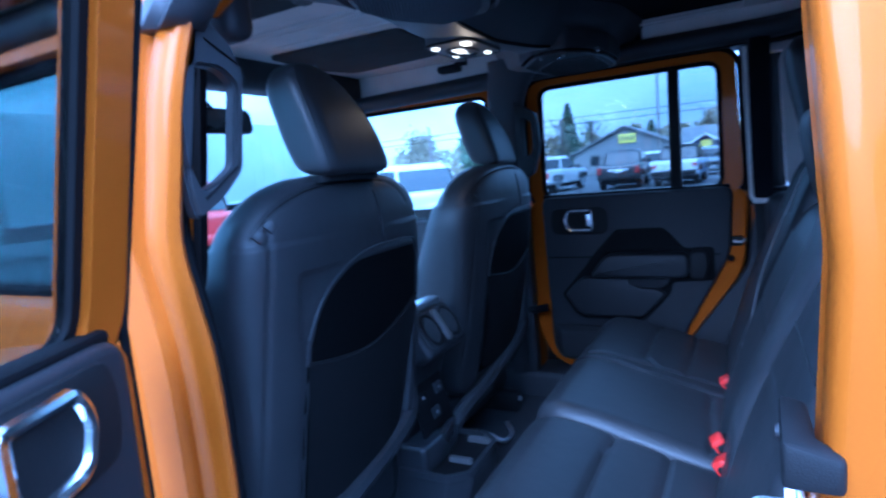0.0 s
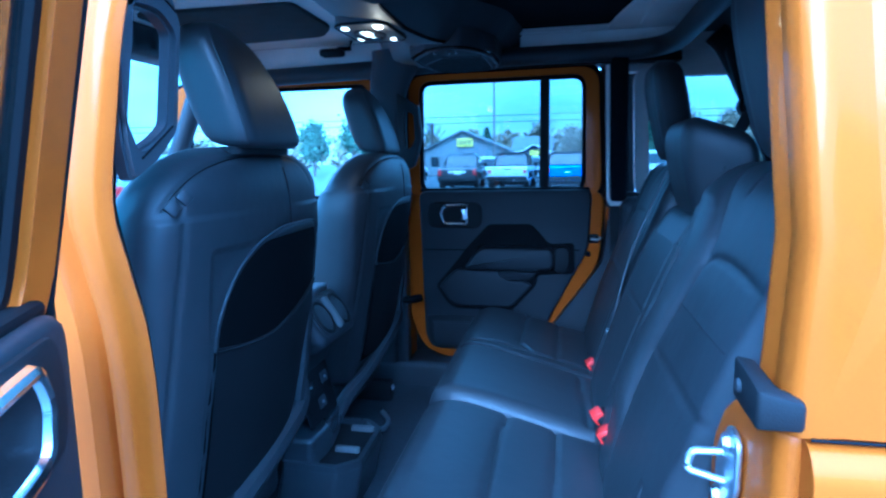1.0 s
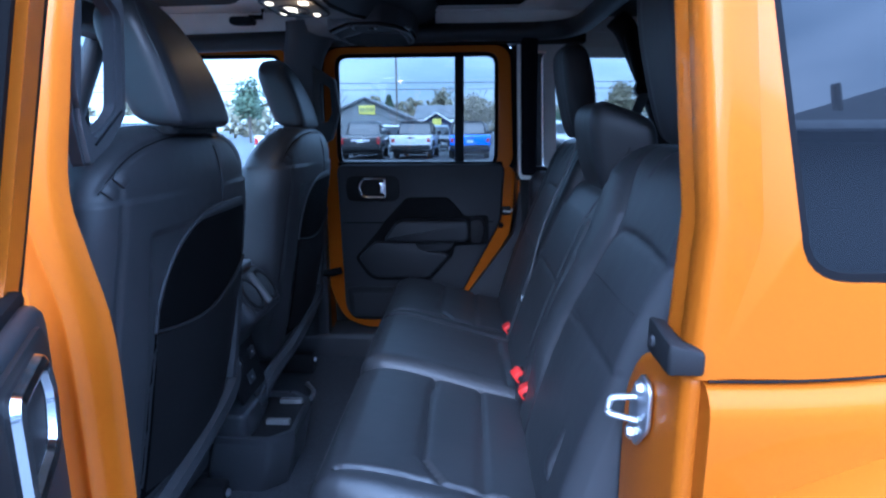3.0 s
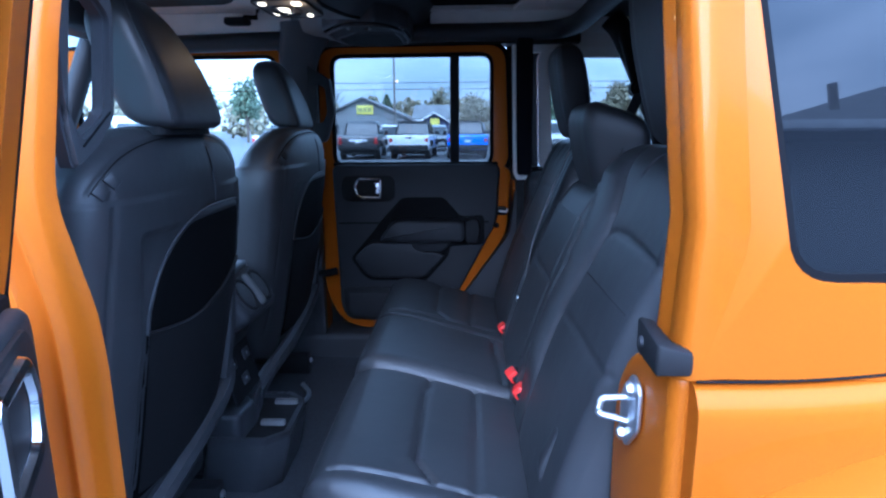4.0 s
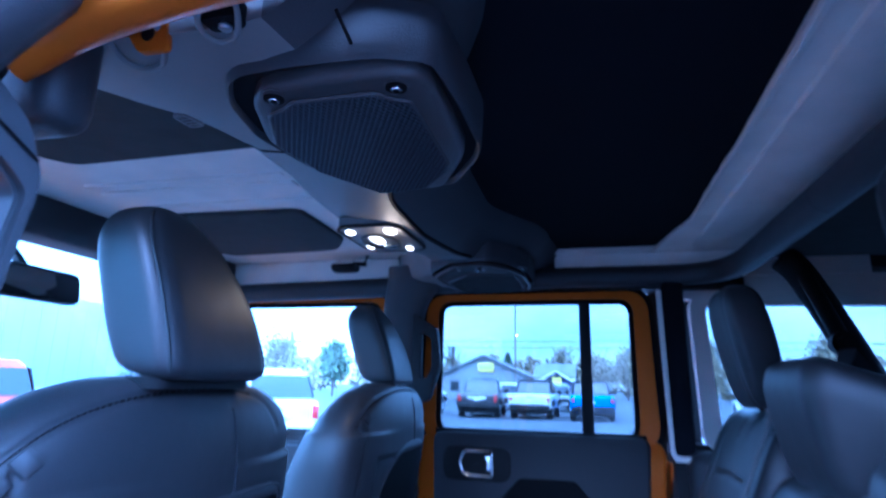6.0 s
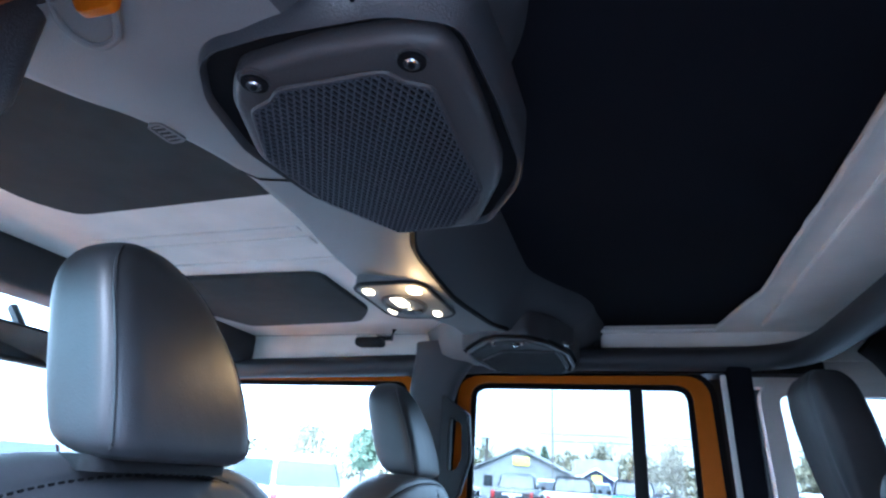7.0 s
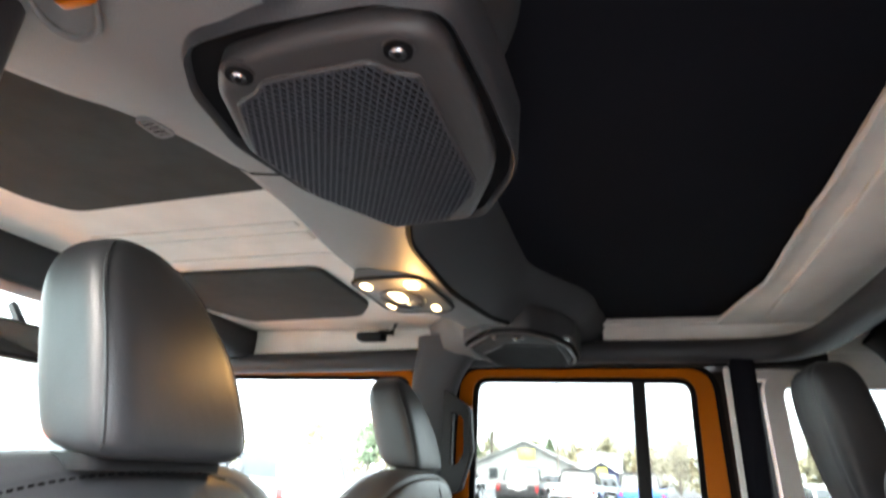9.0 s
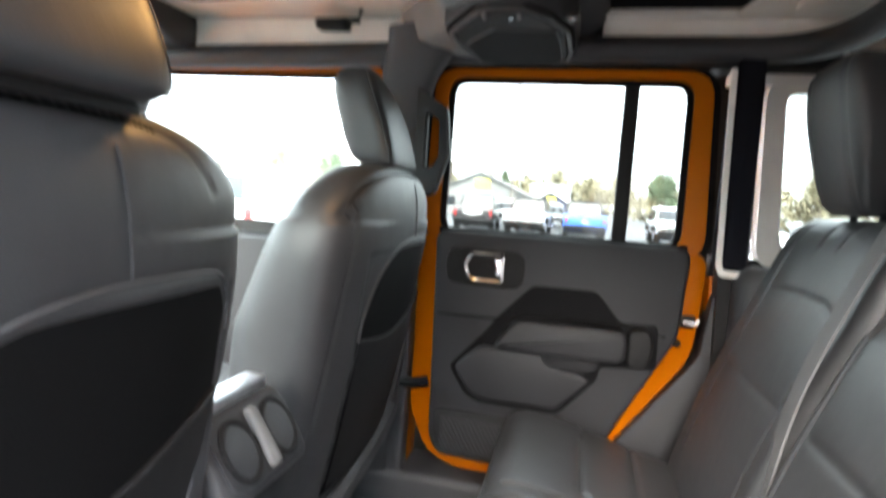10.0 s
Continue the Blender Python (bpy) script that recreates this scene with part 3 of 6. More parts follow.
part("lining", box(-0.36, 0.13, 0.44, 1.76, 1.835, 1.845, 0.003), DARK_ROOF, roof, "black rear roof lining")

# fender lip over the rear wheel
lip_rows = []
for k in range(17):
    x = 0.17 + 0.85 * k / 16
    z = 1.086 + 0.09 * math.sin(min(1.0, (x - 0.17) / 0.30) * math.pi / 2)
    lip_rows.append([(x, 0.265, z + 0.012), (x, 0.225, z + 0.010), (x, 0.165, z - 0.004), (x, 0.148, z - 0.02), (x, 0.146, z - 0.06), (x, 0.265, z - 0.06)])
part("fender", loft(lip_rows), ORANGE, body, "orange wheel arch flare", sharp=40)
for wx, wy in ((0.9, 0.30), (0.9, 2 * MID - 0.30), (-2.1, 0.30), (-2.1, 2 * MID - 0.30)):
    w = part("wheel", disc(0.40, 0.26, (wx, wy, 0.40), "y", 32, 0.05), RUBBER, body, "black tyre")
    part("rim", disc(0.23, 0.28, (wx, wy, 0.40), "y", 20, 0.01), STEEL, w)
part("bonnet", plate(outline([(-1.70, 0.50), (-1.70, 1.12), (-2.55, 1.08), (-2.72, 1.02), (-2.75, 0.50)], 0.06), lambda u, v, d: (u, d, v), 0.42, 2 * MID - 0.42, 0.03, 3), ORANGE, body, "orange bonnet")
flat_z = lambda u, v, d: (u, v, d)
strip = outline([(0.110, 0.44), (0.32, 0.44), (0.32, 1.80), (-0.36, 1.80), (-0.36, 1.755), (0.075, 1.752), (0.125, 1.48), (0.124, 1.14)], 0.006)
part("lining_border", plate(strip, flat_z, 1.822, 1.840, 0.004), CREAM, roof, "off-white bare hardtop moulding")
part("lining_rib", box(0.16, 0.30, 0.60, 1.70, 1.812, 1.824, 0.006), CREAM, roof)
rng_lip = random.Random(11)
lip_pts = [(0.118 + 0.004 * rng_lip.random(), 0.50 + 0.03 * k, 1.8225) for k in range(33)] + [(0.105, 1.53, 1.8225), (0.09, 1.62, 1.8225), (0.078, 1.71, 1.8225), (0.070, 1.748, 1.8225), (-0.02, 1.750, 1.8225), (-0.15, 1.751, 1.8225), (-0.35, 1.752, 1.8225)]
part("lining_edge", tube(lip_pts, 0.006, 6), CREAM, roof, "uneven moulded rim of the lining")
part("rear_lining", box(0.325, 1.10, 0.44, 1.80, 1.80, 1.835, 0.004), LINER, roof, "dark lining over the cargo area")
part("front_lining", box(-1.30, -0.50, 0.44, 1.78, 1.826, 1.842, 0.003), CREAM, roof, "off-white front roof panel lining")
for y, w in ((1.03, 0.010), (1.08, 0.016), (1.175, 0.012)):
    part("lining_step", box(-1.10, -0.66, y - w, y + w, 1.821, 1.828, 0.003, 2), CREAM, roof)
for pts in ([(-1.04, 0.50), (-0.56, 0.50), (-0.56, 0.890), (-1.00, 0.905), (-1.04, 0.84)], [(-1.18, 1.225), (-0.73, 1.235), (-0.735, 1.50), (-0.80, 1.60), (-1.15, 1.63), (-1.20, 1.5)]):
    part("acoustic_pad", plate(outline(pts, 0.03), flat_z, 1.815, 1.828, 0.004), LINER, roof, "dark grey acoustic pad")
for x0, x1 in ((-1.25, -0.52), (-0.20, 0.60)):
    part("lining_side", box(x0, x1, 1.783, 1.791, 1.752, 1.827, 0.003), CREAM, roof)
for x in (-0.10, 0.08):
    part("lining_clip", box(x, x + 0.022, 1.772, 1.786, 1.772, 1.784, 0.003), CREAM, roof)
part("windscreen_header", box(-1.36, -1.24, 0.42, 1.80, 1.74, 1.84, 0.025, 3), PLASTIC, roof)
latch = part("roof_latch", box(-0.86, -0.78, 1.69, 1.735, 1.775, 1.80, 0.010, 3), PLASTIC_DARK, roof, "black roof panel latch")
part("latch_post", tube([(-0.80, 1.715, 1.80), (-0.76, 1.72, 1.80), (-0.755, 1.725, 1.83)], 0.008), PLASTIC_DARK, latch)

# padded roll bars
cage = thing("roll_cage", "black padded roll bars under the roof", "roll bar", (-0.4, MID, 1.75), kind="structure")
for s in (1, -1):
    y = MID + s * 0.665
    part("side_bar", tube(smooth_line([(-1.32, y, 1.722), (-0.75, y, 1.735), (-0.3, y, 1.752), (0.06, y, 1.755), (0.17, y - s * 0.012, 1.756), (0.232, y - s * 0.06, 1.757), (0.258, y - s * 0.15, 1.757), (0.262, y - s * 0.32, 1.757), (0.262, y - s * 0.664, 1.757)]), 0.030, 12), PLASTIC, cage)
    part("rear_bar", tube(smooth_line([(0.375, MID + s * 0.61, 1.785), (0.405, MID + s * 0.612, 1.755), (0.432, MID + s * 0.614, 1.71), (0.478, MID + s * 0.614, 1.616), (0.532, MID + s * 0.612, 1.494), (0.585, MID + s * 0.61, 1.367), (0.66, MID + s * 0.60, 1.20), (0.72, MID + s * 0.60, 1.02)]), 0.036, 14), PLASTIC_DARK, cage, "thick padded rear bar")
    if s > 0:  # only the far side's posts show
        part("rear_post", plate(outline([(0.086, 1.29), (0.086, 1.78), (0.138, 1.78), (0.142, 1.29)], 0.012), lambda u, v, d, s=s, y=y: (u, y + s * d, v), -0.02, 0.06, 0.006), DARK_ROOF, cage)
        part("centre_post", tube([(-0.67, y + 0.02, 0.7), (-0.67, y + 0.02, 1.40), (-0.65, y, 1.75)], 0.042, 12), PLASTIC, cage)
        rows = smooth_line([(1.33, -0.652, 0.050, 0.024), (1.48, -0.653, 0.051, 0.024), (1.58, -0.652, 0.056, 0.026), (1.66, -0.642, 0.064, 0.030), (1.71, -0.626, 0.074, 0.036), (1.75, -0.598, 0.092, 0.044), (1.785, -0.570, 0.115, 0.055)], 4)
        part("post_cover", loft([sq_ring(cx, 1.792 - hy, hx, hy, z, 3.0, 28) for z, cx, hx, hy in rows]), PLASTIC, cage, "black moulded pillar cover")
        ring_o = outline([(-0.606, 1.654), (-0.527, 1.603), (-0.516, 1.500), (-0.545, 1.408), (-0.602, 1.386)], 0.012)
        ring_i = outline([(-0.577, 1.592), (-0.546, 1.577), (-0.543, 1.495), (-0.556, 1.470), (-0.576, 1.464)], 0.008)
        on_side = lambda u, v, d: (u, d + 0.25 * (-0.52 - u), v)
        part("grab_handle", merged(frame_plate(ring_o, ring_i, on_side, 1.706, 1.726), frame_plate(inset(ring_o, 0.003), inset(ring_i, -0.003), on_side, 1.699, 1.706)), PLASTIC_DARK, cage, "black pillar grab handle", sharp=25)
outer = outline([(0.330, 1.632), (0.348, 1.628), (0.378, 1.606), (0.393, 1.572), (0.373, 1.456), (0.340, 1.426), (0.300, 1.404), (0.292, 1.45)], 0.010)
inner = outline([(0.300, 1.562), (0.328, 1.576), (0.357, 1.576), (0.379, 1.560), (0.361, 1.463), (0.338, 1.447), (0.312, 1.436), (0.298, 1.47)], 0.008)
side_on = lambda u, v, d: (d, u + 0.010, v)
grab = part("grab_handle", merged(frame_plate(outer, inner, side_on, -0.482, -0.470), frame_plate(inset(outer, 0.003), inset(inner, -0.003), side_on, -0.470, -0.464)), HANDLE, cage, "black pillar grab handle", sharp=25)
part("handle_joint", tube([(-0.463, 0.348, 1.605), (-0.463, 0.394, 1.582)], 0.0012, 5), RUBBER, grab)
part("handle_joint", tube([(-0.463, 0.322, 1.428), (-0.463, 0.372, 1.462)], 0.0012, 5), RUBBER, grab)
part("belt_bracket", tube(smooth_line([(0.415, 1.70, 1.735), (0.425, 1.67, 1.68), (0.434, 1.625, 1.61), (0.44, 1.60, 1.565)]), 0.019, 10), PLASTIC_DARK, cage)
part("belt_guide", disc(0.026, 0.05, (0.44, 1.60, 1.56), "y", 20, 0.010), PLASTIC_DARK, cage)

# far quarter window and its pale surround
hard = thing("window_2", "side window of the hardtop with a pale inner surround", "window", (0.4, FAR + 0.05, 1.3), kind="structure")
qo = outline([(0.178, 1.292), (1.05, 1.292), (1.05, 1.712), (0.162, 1.712)], 0.05, 5)
qi = outline([(0.222, 1.335), (0.99, 1.340), (0.97, 1.672), (0.203, 1.682)], 0.03, 5)
part("surround", frame_plate(qo, qi, lambda u, v, d: (u, FAR + d, v), 0.03, 0.07), CREAM, hard)
q = part("pane", plate(qi, lambda u, v, d: (u, FAR + d, v), 0.05, 0.054), CLEAR, hard)
q.visible_shadow = False
part("lower_lining", box(0.088, 1.05, FAR + 0.045, FAR + 0.09, 1.255, 1.31, 0.004), PLASTIC_DARK, hard)
part("upper_lining", box(0.088, 1.05, FAR + 0.045, FAR + 0.09, 1.70, 1.83, 0.004), CREAM, hard)
part("lock_edge", plate(outline([(0.068, 1.712), (0.081, 1.712), (0.091, 1.30), (0.096, 1.287), (0.190, 1.281), (0.190, 1.271), (0.090, 1.272), (0.080, 1.292)], 0.004), lambda u, v, d: (u, d, v), 1.747, 1.757, 0.002), CREAM, hard, "pale edge of the hardtop moulding")

# windscreen end
front = thing("windscreen", "windscreen with black surround and dashboard below", "windscreen", (-1.5, MID, 1.1), kind="structure")
for s in (1, -1):
    part("screen_pillar", tube([(-1.62, MID + s * 0.66, 1.15), (-1.33, MID + s * 0.66, 1.78)], 0.035, 10), PLASTIC, front)
w = part("pane", loft([[(-1.63, 0.46, 1.15), (-1.63, 1.76, 1.15), (-1.625, 1.76, 1.15), (-1.625, 0.46, 1.15)], [(-1.34, 0.46, 1.78), (-1.34, 1.76, 1.78), (-1.335, 1.76, 1.78), (-1.335, 0.46, 1.78)]]), SCREEN, front)
w.visible_shadow = False
part("dashboard", plate(outline([(-1.75, 0.55), (-1.75, 1.14), (-1.60, 1.17), (-1.42, 1.12), (-1.34, 1.0), (-1.40, 0.60)], 0.05), lambda u, v, d: (u, d, v), 0.40, 1.82, 0.02), PLASTIC, front, "black dashboard")
mirror = thing("rear_view_mirror", "black rear-view mirror hanging at the windscreen", "mirror", (-1.26, 1.07, 1.64))
shell_line = outline([(0.94, 1.605), (1.20, 1.605), (1.19, 1.675), (0.95, 1.675)], 0.02)
part("housing", plate(shell_line, lambda u, v, d: (d, u, v), -1.275, -1.243, 0.006), PLASTIC_DARK, mirror)
part("mirror_glass", plate(inset(shell_line, 0.007), lambda u, v, d: (d, u, v), -1.2445, -1.2405), MIRROR, mirror, "silvered mirror glass")
part("stalk", tube([(-1.265, 1.07, 1.665), (-1.34, 1.09, 1.72)], 0.01), PLASTIC_DARK, mirror)

# ---- sound bar across the roof ----
bar = thing("overhead_sound_bar", "charcoal sound bar with speakers and lit reading lamps", "sound bar", (-0.42, MID, 1.80))
secs = [(0.43, -0.66, -0.19), (0.48, -0.62, -0.195), (0.527, -0.584, -0.20), (0.556, -0.557, -0.202), (0.606, -0.531, -0.206), (0.672, -0.52, -0.224), (0.72, -0.522, -0.25), (0.783, -0.524, -0.285), (0.85, -0.532, -0.312), (0.93, -0.541, -0.316), (MID - 0.03, -0.547, -0.316)]
secs += [(2 * MID - 0.06 - y, a, b) for y, a, b in secs[-2::-1]] + [(1.79, -0.66, -0.19)]
secs = [tuple(v) for v in smooth_line(secs, 4)]
prof = [(0.0, 1.79), (0.03, 1.75), (0.08, 1.722), (0.16, 1.71), (0.40, 1.70), (0.62, 1.696), (0.69, 1.70), (0.76, 1.72), (0.92, 1.785), (0.97, 1.815), (1.0, 1.84)]
CUT = 0.69
front_prof, rear_prof = [q for q in prof if q[0] <= CUT] + [(CUT, 1.84)], [(CUT, 1.84)] + [q for q in prof if q[0] >= CUT]


def bar_point(y, a, b, u, z):
    dip = 0.012 * math.exp(-(((y - 0.56) / 0.15) ** 2))
    rise = 0.035 * max(0.0, min(1.0, (y - 1.05) / 0.35)) * (1 - max(0.0, min(1.0, (u - 0.76) / 0.24)))
    sink = 0.012 * max(0.0, (y - 1.60) / 0.19) ** 1.5
    return (a + (b - a) * u, y, z - dip + rise - sink)


part("bar_body", loft([[bar_point(y, a, b, *q) for q in front_prof] for y, a, b in secs], closed=True), PLASTIC_GREY, bar, "moulded charcoal bar", sharp=48)
part("bar_rear", loft([[bar_point(y, a, b, *q) for q in rear_prof] for y, a, b in secs], closed=True), BAR_REAR, bar, "rear moulding of the bar, its tone darkened for shade", sharp=48)
part("bar_seam", tube([Vector(bar_point(y, a, b, CUT, 1.70)) - Vector((0, 0, 0.0005)) for y, a, b in secs if 0.75 < y < 1.37], 0.0042, 6), RUBBER, bar, "dark joint between the two mouldings")
pod_pts = [(-0.395, 0.486), (-0.381, 0.477), (-0.337, 0.472), (-0.264, 0.473), (-0.228, 0.488), (-0.222, 0.562), (-0.220, 0.644), (-0.229, 0.677), (-0.268, 0.744), (-0.356, 0.752), (-0.411, 0.665), (-0.426, 0.58), (-0.414, 0.517)]
panel_pts = [(-0.376, 0.494), (-0.366, 0.486), (-0.31, 0.4785), (-0.262, 0.479), (-0.238, 0.487), (-0.231, 0.504), (-0.229, 0.567), (-0.230, 0.632), (-0.239, 0.660), (-0.275, 0.733), (-0.352, 0.741), (-0.402, 0.662), (-0.414, 0.578), (-0.389, 0.510)]
grille_pts = [(-0.378, 0.520), (-0.360, 0.514), (-0.349, 0.504), (-0.276, 0.502), (-0.268, 0.514), (-0.253, 0.521), (-0.253, 0.655), (-0.260, 0.675), (-0.295, 0.721), (-0.351, 0.729), (-0.393, 0.655), (-0.404, 0.579)]


def speaker(points, face, grill, near, low, skin):
    """A speaker cover whose face hangs at height low."""
    line = outline(points, 0.012)
    hump = [(inset(line, -0.006), low + 0.055), (inset(line, -0.005), low + 0.024), (inset(line, -0.004), low + 0.011), (inset(line, -0.002), low + 0.007), (inset(line, 0.0), low + 0.009), (inset(line, 0.002), low + 0.016), (inset(line, 0.002), low + 0.03)]
    part("speaker_pod", loft([[(q[0], q[1], z) for q in pts] for pts, z in hump], cap=False), PLASTIC, bar, "moulded rim round the speaker")
    part("speaker_gap", plate(inset(line, 0.0), flat_z, low + 0.013, low + 0.03), RUBBER, bar)
    face = outline(face, 0.012)
    pan = part("speaker_panel", plate(face, flat_z, low - 0.0020, low + 0.0220, 0.007, 4), skin, bar, "speaker cover with mesh grille")
    gl = outline(grill, 0.005, 3)
    part("grille_base", plate(gl, flat_z, low - 0.0030, low + 0.0060), RUBBER, pan)
    part("grille_rim", tube([(q[0], q[1], low - 0.0035) for q in gl], 0.0020, 6, closed=True), SPEAKER, pan)
    mesh = bmesh.new()
    pts = [Vector(p) for p in gl]
    n = len(pts)
    for ang in (62, 118):
        d = Vector((math.cos(radians(ang)), math.sin(radians(ang))))
        nrm = Vector((-d.y, d.x))
        ks = [p.dot(nrm) for p in pts]
        k = min(ks) + 0.003
        while k < max(ks):
            hits = []
            for i in range(n):
                a, b = pts[i], pts[(i + 1) % n]
                ka, kb = a.dot(nrm) - k, b.dot(nrm) - k
                if ka * kb < 0:
                    hits.append((a + (b - a) * (ka / (ka - kb))).dot(d))
            if len(hits) >= 2:
                h0, h1 = min(hits), max(hits)
                c, w = nrm * k, nrm * 0.00055
                a, b = c + d * h0, c + d * h1
                q = [mesh.verts.new((*(p), low - 0.0058)) for p in (a - w, a + w, b + w, b - w)]
                r = [mesh.verts.new((*(p), low - 0.0044)) for p in (a - w, a + w, b + w, b - w)]
                mesh.faces.new(q)
                for i in range(4):
                    mesh.faces.new((q[i], r[i], r[(i + 1) % 4], q[(i + 1) % 4]))
            k += 0.0047
    part("grille", mesh, GRILLE if near else PLASTIC_DARK, pan, "black perforated speaker mesh", kind="stuff", smooth=False)
    ys = (0.495, 0.497) if near else (1.425, 1.425)
    for x, y in zip((-0.360, -0.257), ys):
        part("screw_boss", disc(0.0115, 0.005, (x, y, low - 0.001), "z", 20, 0.002), SPEAKER, pan)
        part("screw_well", disc(0.0085, 0.003, (x, y, low - 0.0032), "z", 20), RUBBER, pan)
        part("screw", disc(0.0050, 0.004, (x, y, low - 0.0050), "z", 14, 0.001), CHROME, pan, "steel screw")
        part("screw_socket", disc(0.0022, 0.001, (x, y, low - 0.0072), "z", 6), RUBBER, pan)
    return pan


speaker(pod_pts, panel_pts, grille_pts, True, 1.672, SPEAKER)
far_pts = [(-0.468, 1.467), (-0.424, 1.398), (-0.389, 1.376), (-0.331, 1.377), (-0.288, 1.429), (-0.255, 1.524), (-0.252, 1.66), (-0.262, 1.725), (-0.299, 1.765), (-0.418, 1.772), (-0.461, 1.75), (-0.485, 1.70), (-0.500, 1.596), (-0.497, 1.518)]
# far cover and mesh take a darker plastic, standing in for shade there
speaker(far_pts, inset(far_pts, 0.017), [(-0.467, 1.584), (-0.398, 1.486), (-0.287, 1.495), (-0.282, 1.578), (-0.282, 1.70), (-0.299, 1.745), (-0.421, 1.755), (-0.458, 1.72)], False, 1.716, PLASTIC_DARK)
part("speaker_rim", tube([(x, y, 1.7165) for x, y in outline(inset(far_pts, 0.010), 0.012)], 0.0042, 8, closed=True), SPEAKER, bar, "raised rim of the far speaker")
for x in (-0.405, -0.345):
    part("cover_clip", box(x - 0.004, x + 0.004, 1.408, 1.420, 1.709, 1.716, 0.002), PLASTIC_GREY, bar)
part("panel_joint", tube([(-0.495, 0.660, 1.7135), (-0.47, 0.661, 1.7015), (-0.43, 0.662, 1.6965)], 0.0015), RUBBER, bar)
part("panel_joint", tube([(-0.284, 0.44, 1.70), (-0.284, 0.475, 1.69)], 0.0015), RUBBER, bar)
lip = [(-0.463, 0.436, 1.698), (-0.469, 0.452, 1.691), (-0.468, 0.465, 1.688), (-0.458, 0.473, 1.686), (-0.441, 0.470, 1.686), (-0.430, 0.459, 1.688), (-0.422, 0.445, 1.692), (-0.421, 0.436, 1.698)]
part("recess_lip", tube(smooth_line([(x + 0.002, y - 0.011, z + 0.001) for x, y, z in lip]), 0.0026, 8), PLASTIC_GREY, bar)
part("recess_lip", tube(smooth_line([(-0.362 + 0.72 * (x + 0.445), 0.424 + 0.72 * (y - 0.455), z - 0.002) for x, y, z in lip]), 0.0022, 8), PLASTIC_GREY, bar)
part("recess_plug", plate(outline([(-0.378, 0.418), (-0.346, 0.418), (-0.348, 0.434), (-0.376, 0.436)], 0.005), flat_z, 1.690, 1.706, 0.002), RUBBER, bar)
part("recess_bolt", disc(0.005, 0.004, (-0.362, 0.428, 1.689), "z", 10, 0.001), STEEL, bar)
mic_line = outline([(-0.508, 0.555), (-0.492, 0.553), (-0.487, 0.581), (-0.506, 0.583)], 0.006)
mic = part("microphone_grille", plate(inset(mic_line, 0.002), flat_z, 1.6970, 1.716), PLASTIC_DARK, bar)
part("microphone_rim", frame_plate(mic_line, inset(mic_line, 0.0025), flat_z, 1.6958, 1.716), PLASTIC_GREY, mic)
for k in range(4):
    part("slat", box(-0.504, -0.491, 0.5588 + 0.0055 * k, 0.5608 + 0.0055 * k, 1.6963, 1.700, 0.0004), PLASTIC_GREY, mic)
# dome lamp
lamp_line = outline([(-0.512, 0.963), (-0.495, 0.948), (-0.425, 0.946), (-0.405, 0.963), (-0.400, 1.105), (-0.420, 1.125), (-0.495, 1.122), (-0.512, 1.10)], 0.02)
lamp = part("dome_lamp", plate(lamp_line, flat_z, 1.690, 1.712, 0.005, 3), PLASTIC_GREY, bar, "reading lamp cluster with lit lenses")
part("lamp_rim", tube([(x, y, 1.6925) for x, y in lamp_line], 0.003, 6, closed=True), PLASTIC_DARK, lamp)
part("lens_bezel", moved(tube([(0.030 * math.cos(k * math.pi / 12), 0.045 * math.sin(k * math.pi / 12), 0) for k in range(24)], 0.004, 6, closed=True), pose(-0.462, 1.040, 1.690)), PLASTIC, lamp)
part("lens_tip", moved(disc(1.0, 0.005, (0, 0, 0), "z", 20), pose(-0.462, 1.072, 1.6885) @ Matrix.Diagonal((0.018, 0.014, 1, 1))), CHROME, lamp)
for x, y, rx, ry in ((-0.492, 0.972, 0.007, 0.010), (-0.424, 0.974, 0.009, 0.012), (-0.464, 1.024, 0.009, 0.023), (-0.494, 1.072, 0.004, 0.012), (-0.426, 1.092, 0.006, 0.010)):
    part("lens", plate(outline([(x - rx, y - ry), (x + rx, y - ry), (x + rx, y + ry), (x - rx, y + ry)], 0.006), flat_z, 1.6865, 1.692, 0.001), LAMP_ON, lamp, "lit warm lens")
for x, y, e, shape in ((-0.462, 1.03, 0.16, "SPOT"), (-0.416, 0.966, 0.032, "POINT")):
    lt = new("reading_light", bpy.data.lights.new("reading_light", shape))
    lt.data.energy, lt.data.color, lt.data.shadow_soft_size = e, (1.0, 0.56, 0.20), 0.008
    if shape == "SPOT":
        lt.data.spot_size, lt.data.spot_blend = radians(150), 0.6
    lt.location = (x, y, 1.672)


# ---- front seats ----
def dashes(points, every=3, r=0.0011):
    """Stitches along a line, one short strand each, in one mesh."""
    bm = bmesh.new()
    pts = [Vector(p) for p in points]
    for a, b in list(zip(pts, pts[1:]))[::every]:
        tube([a, b], r, 5, bm)
    return bm


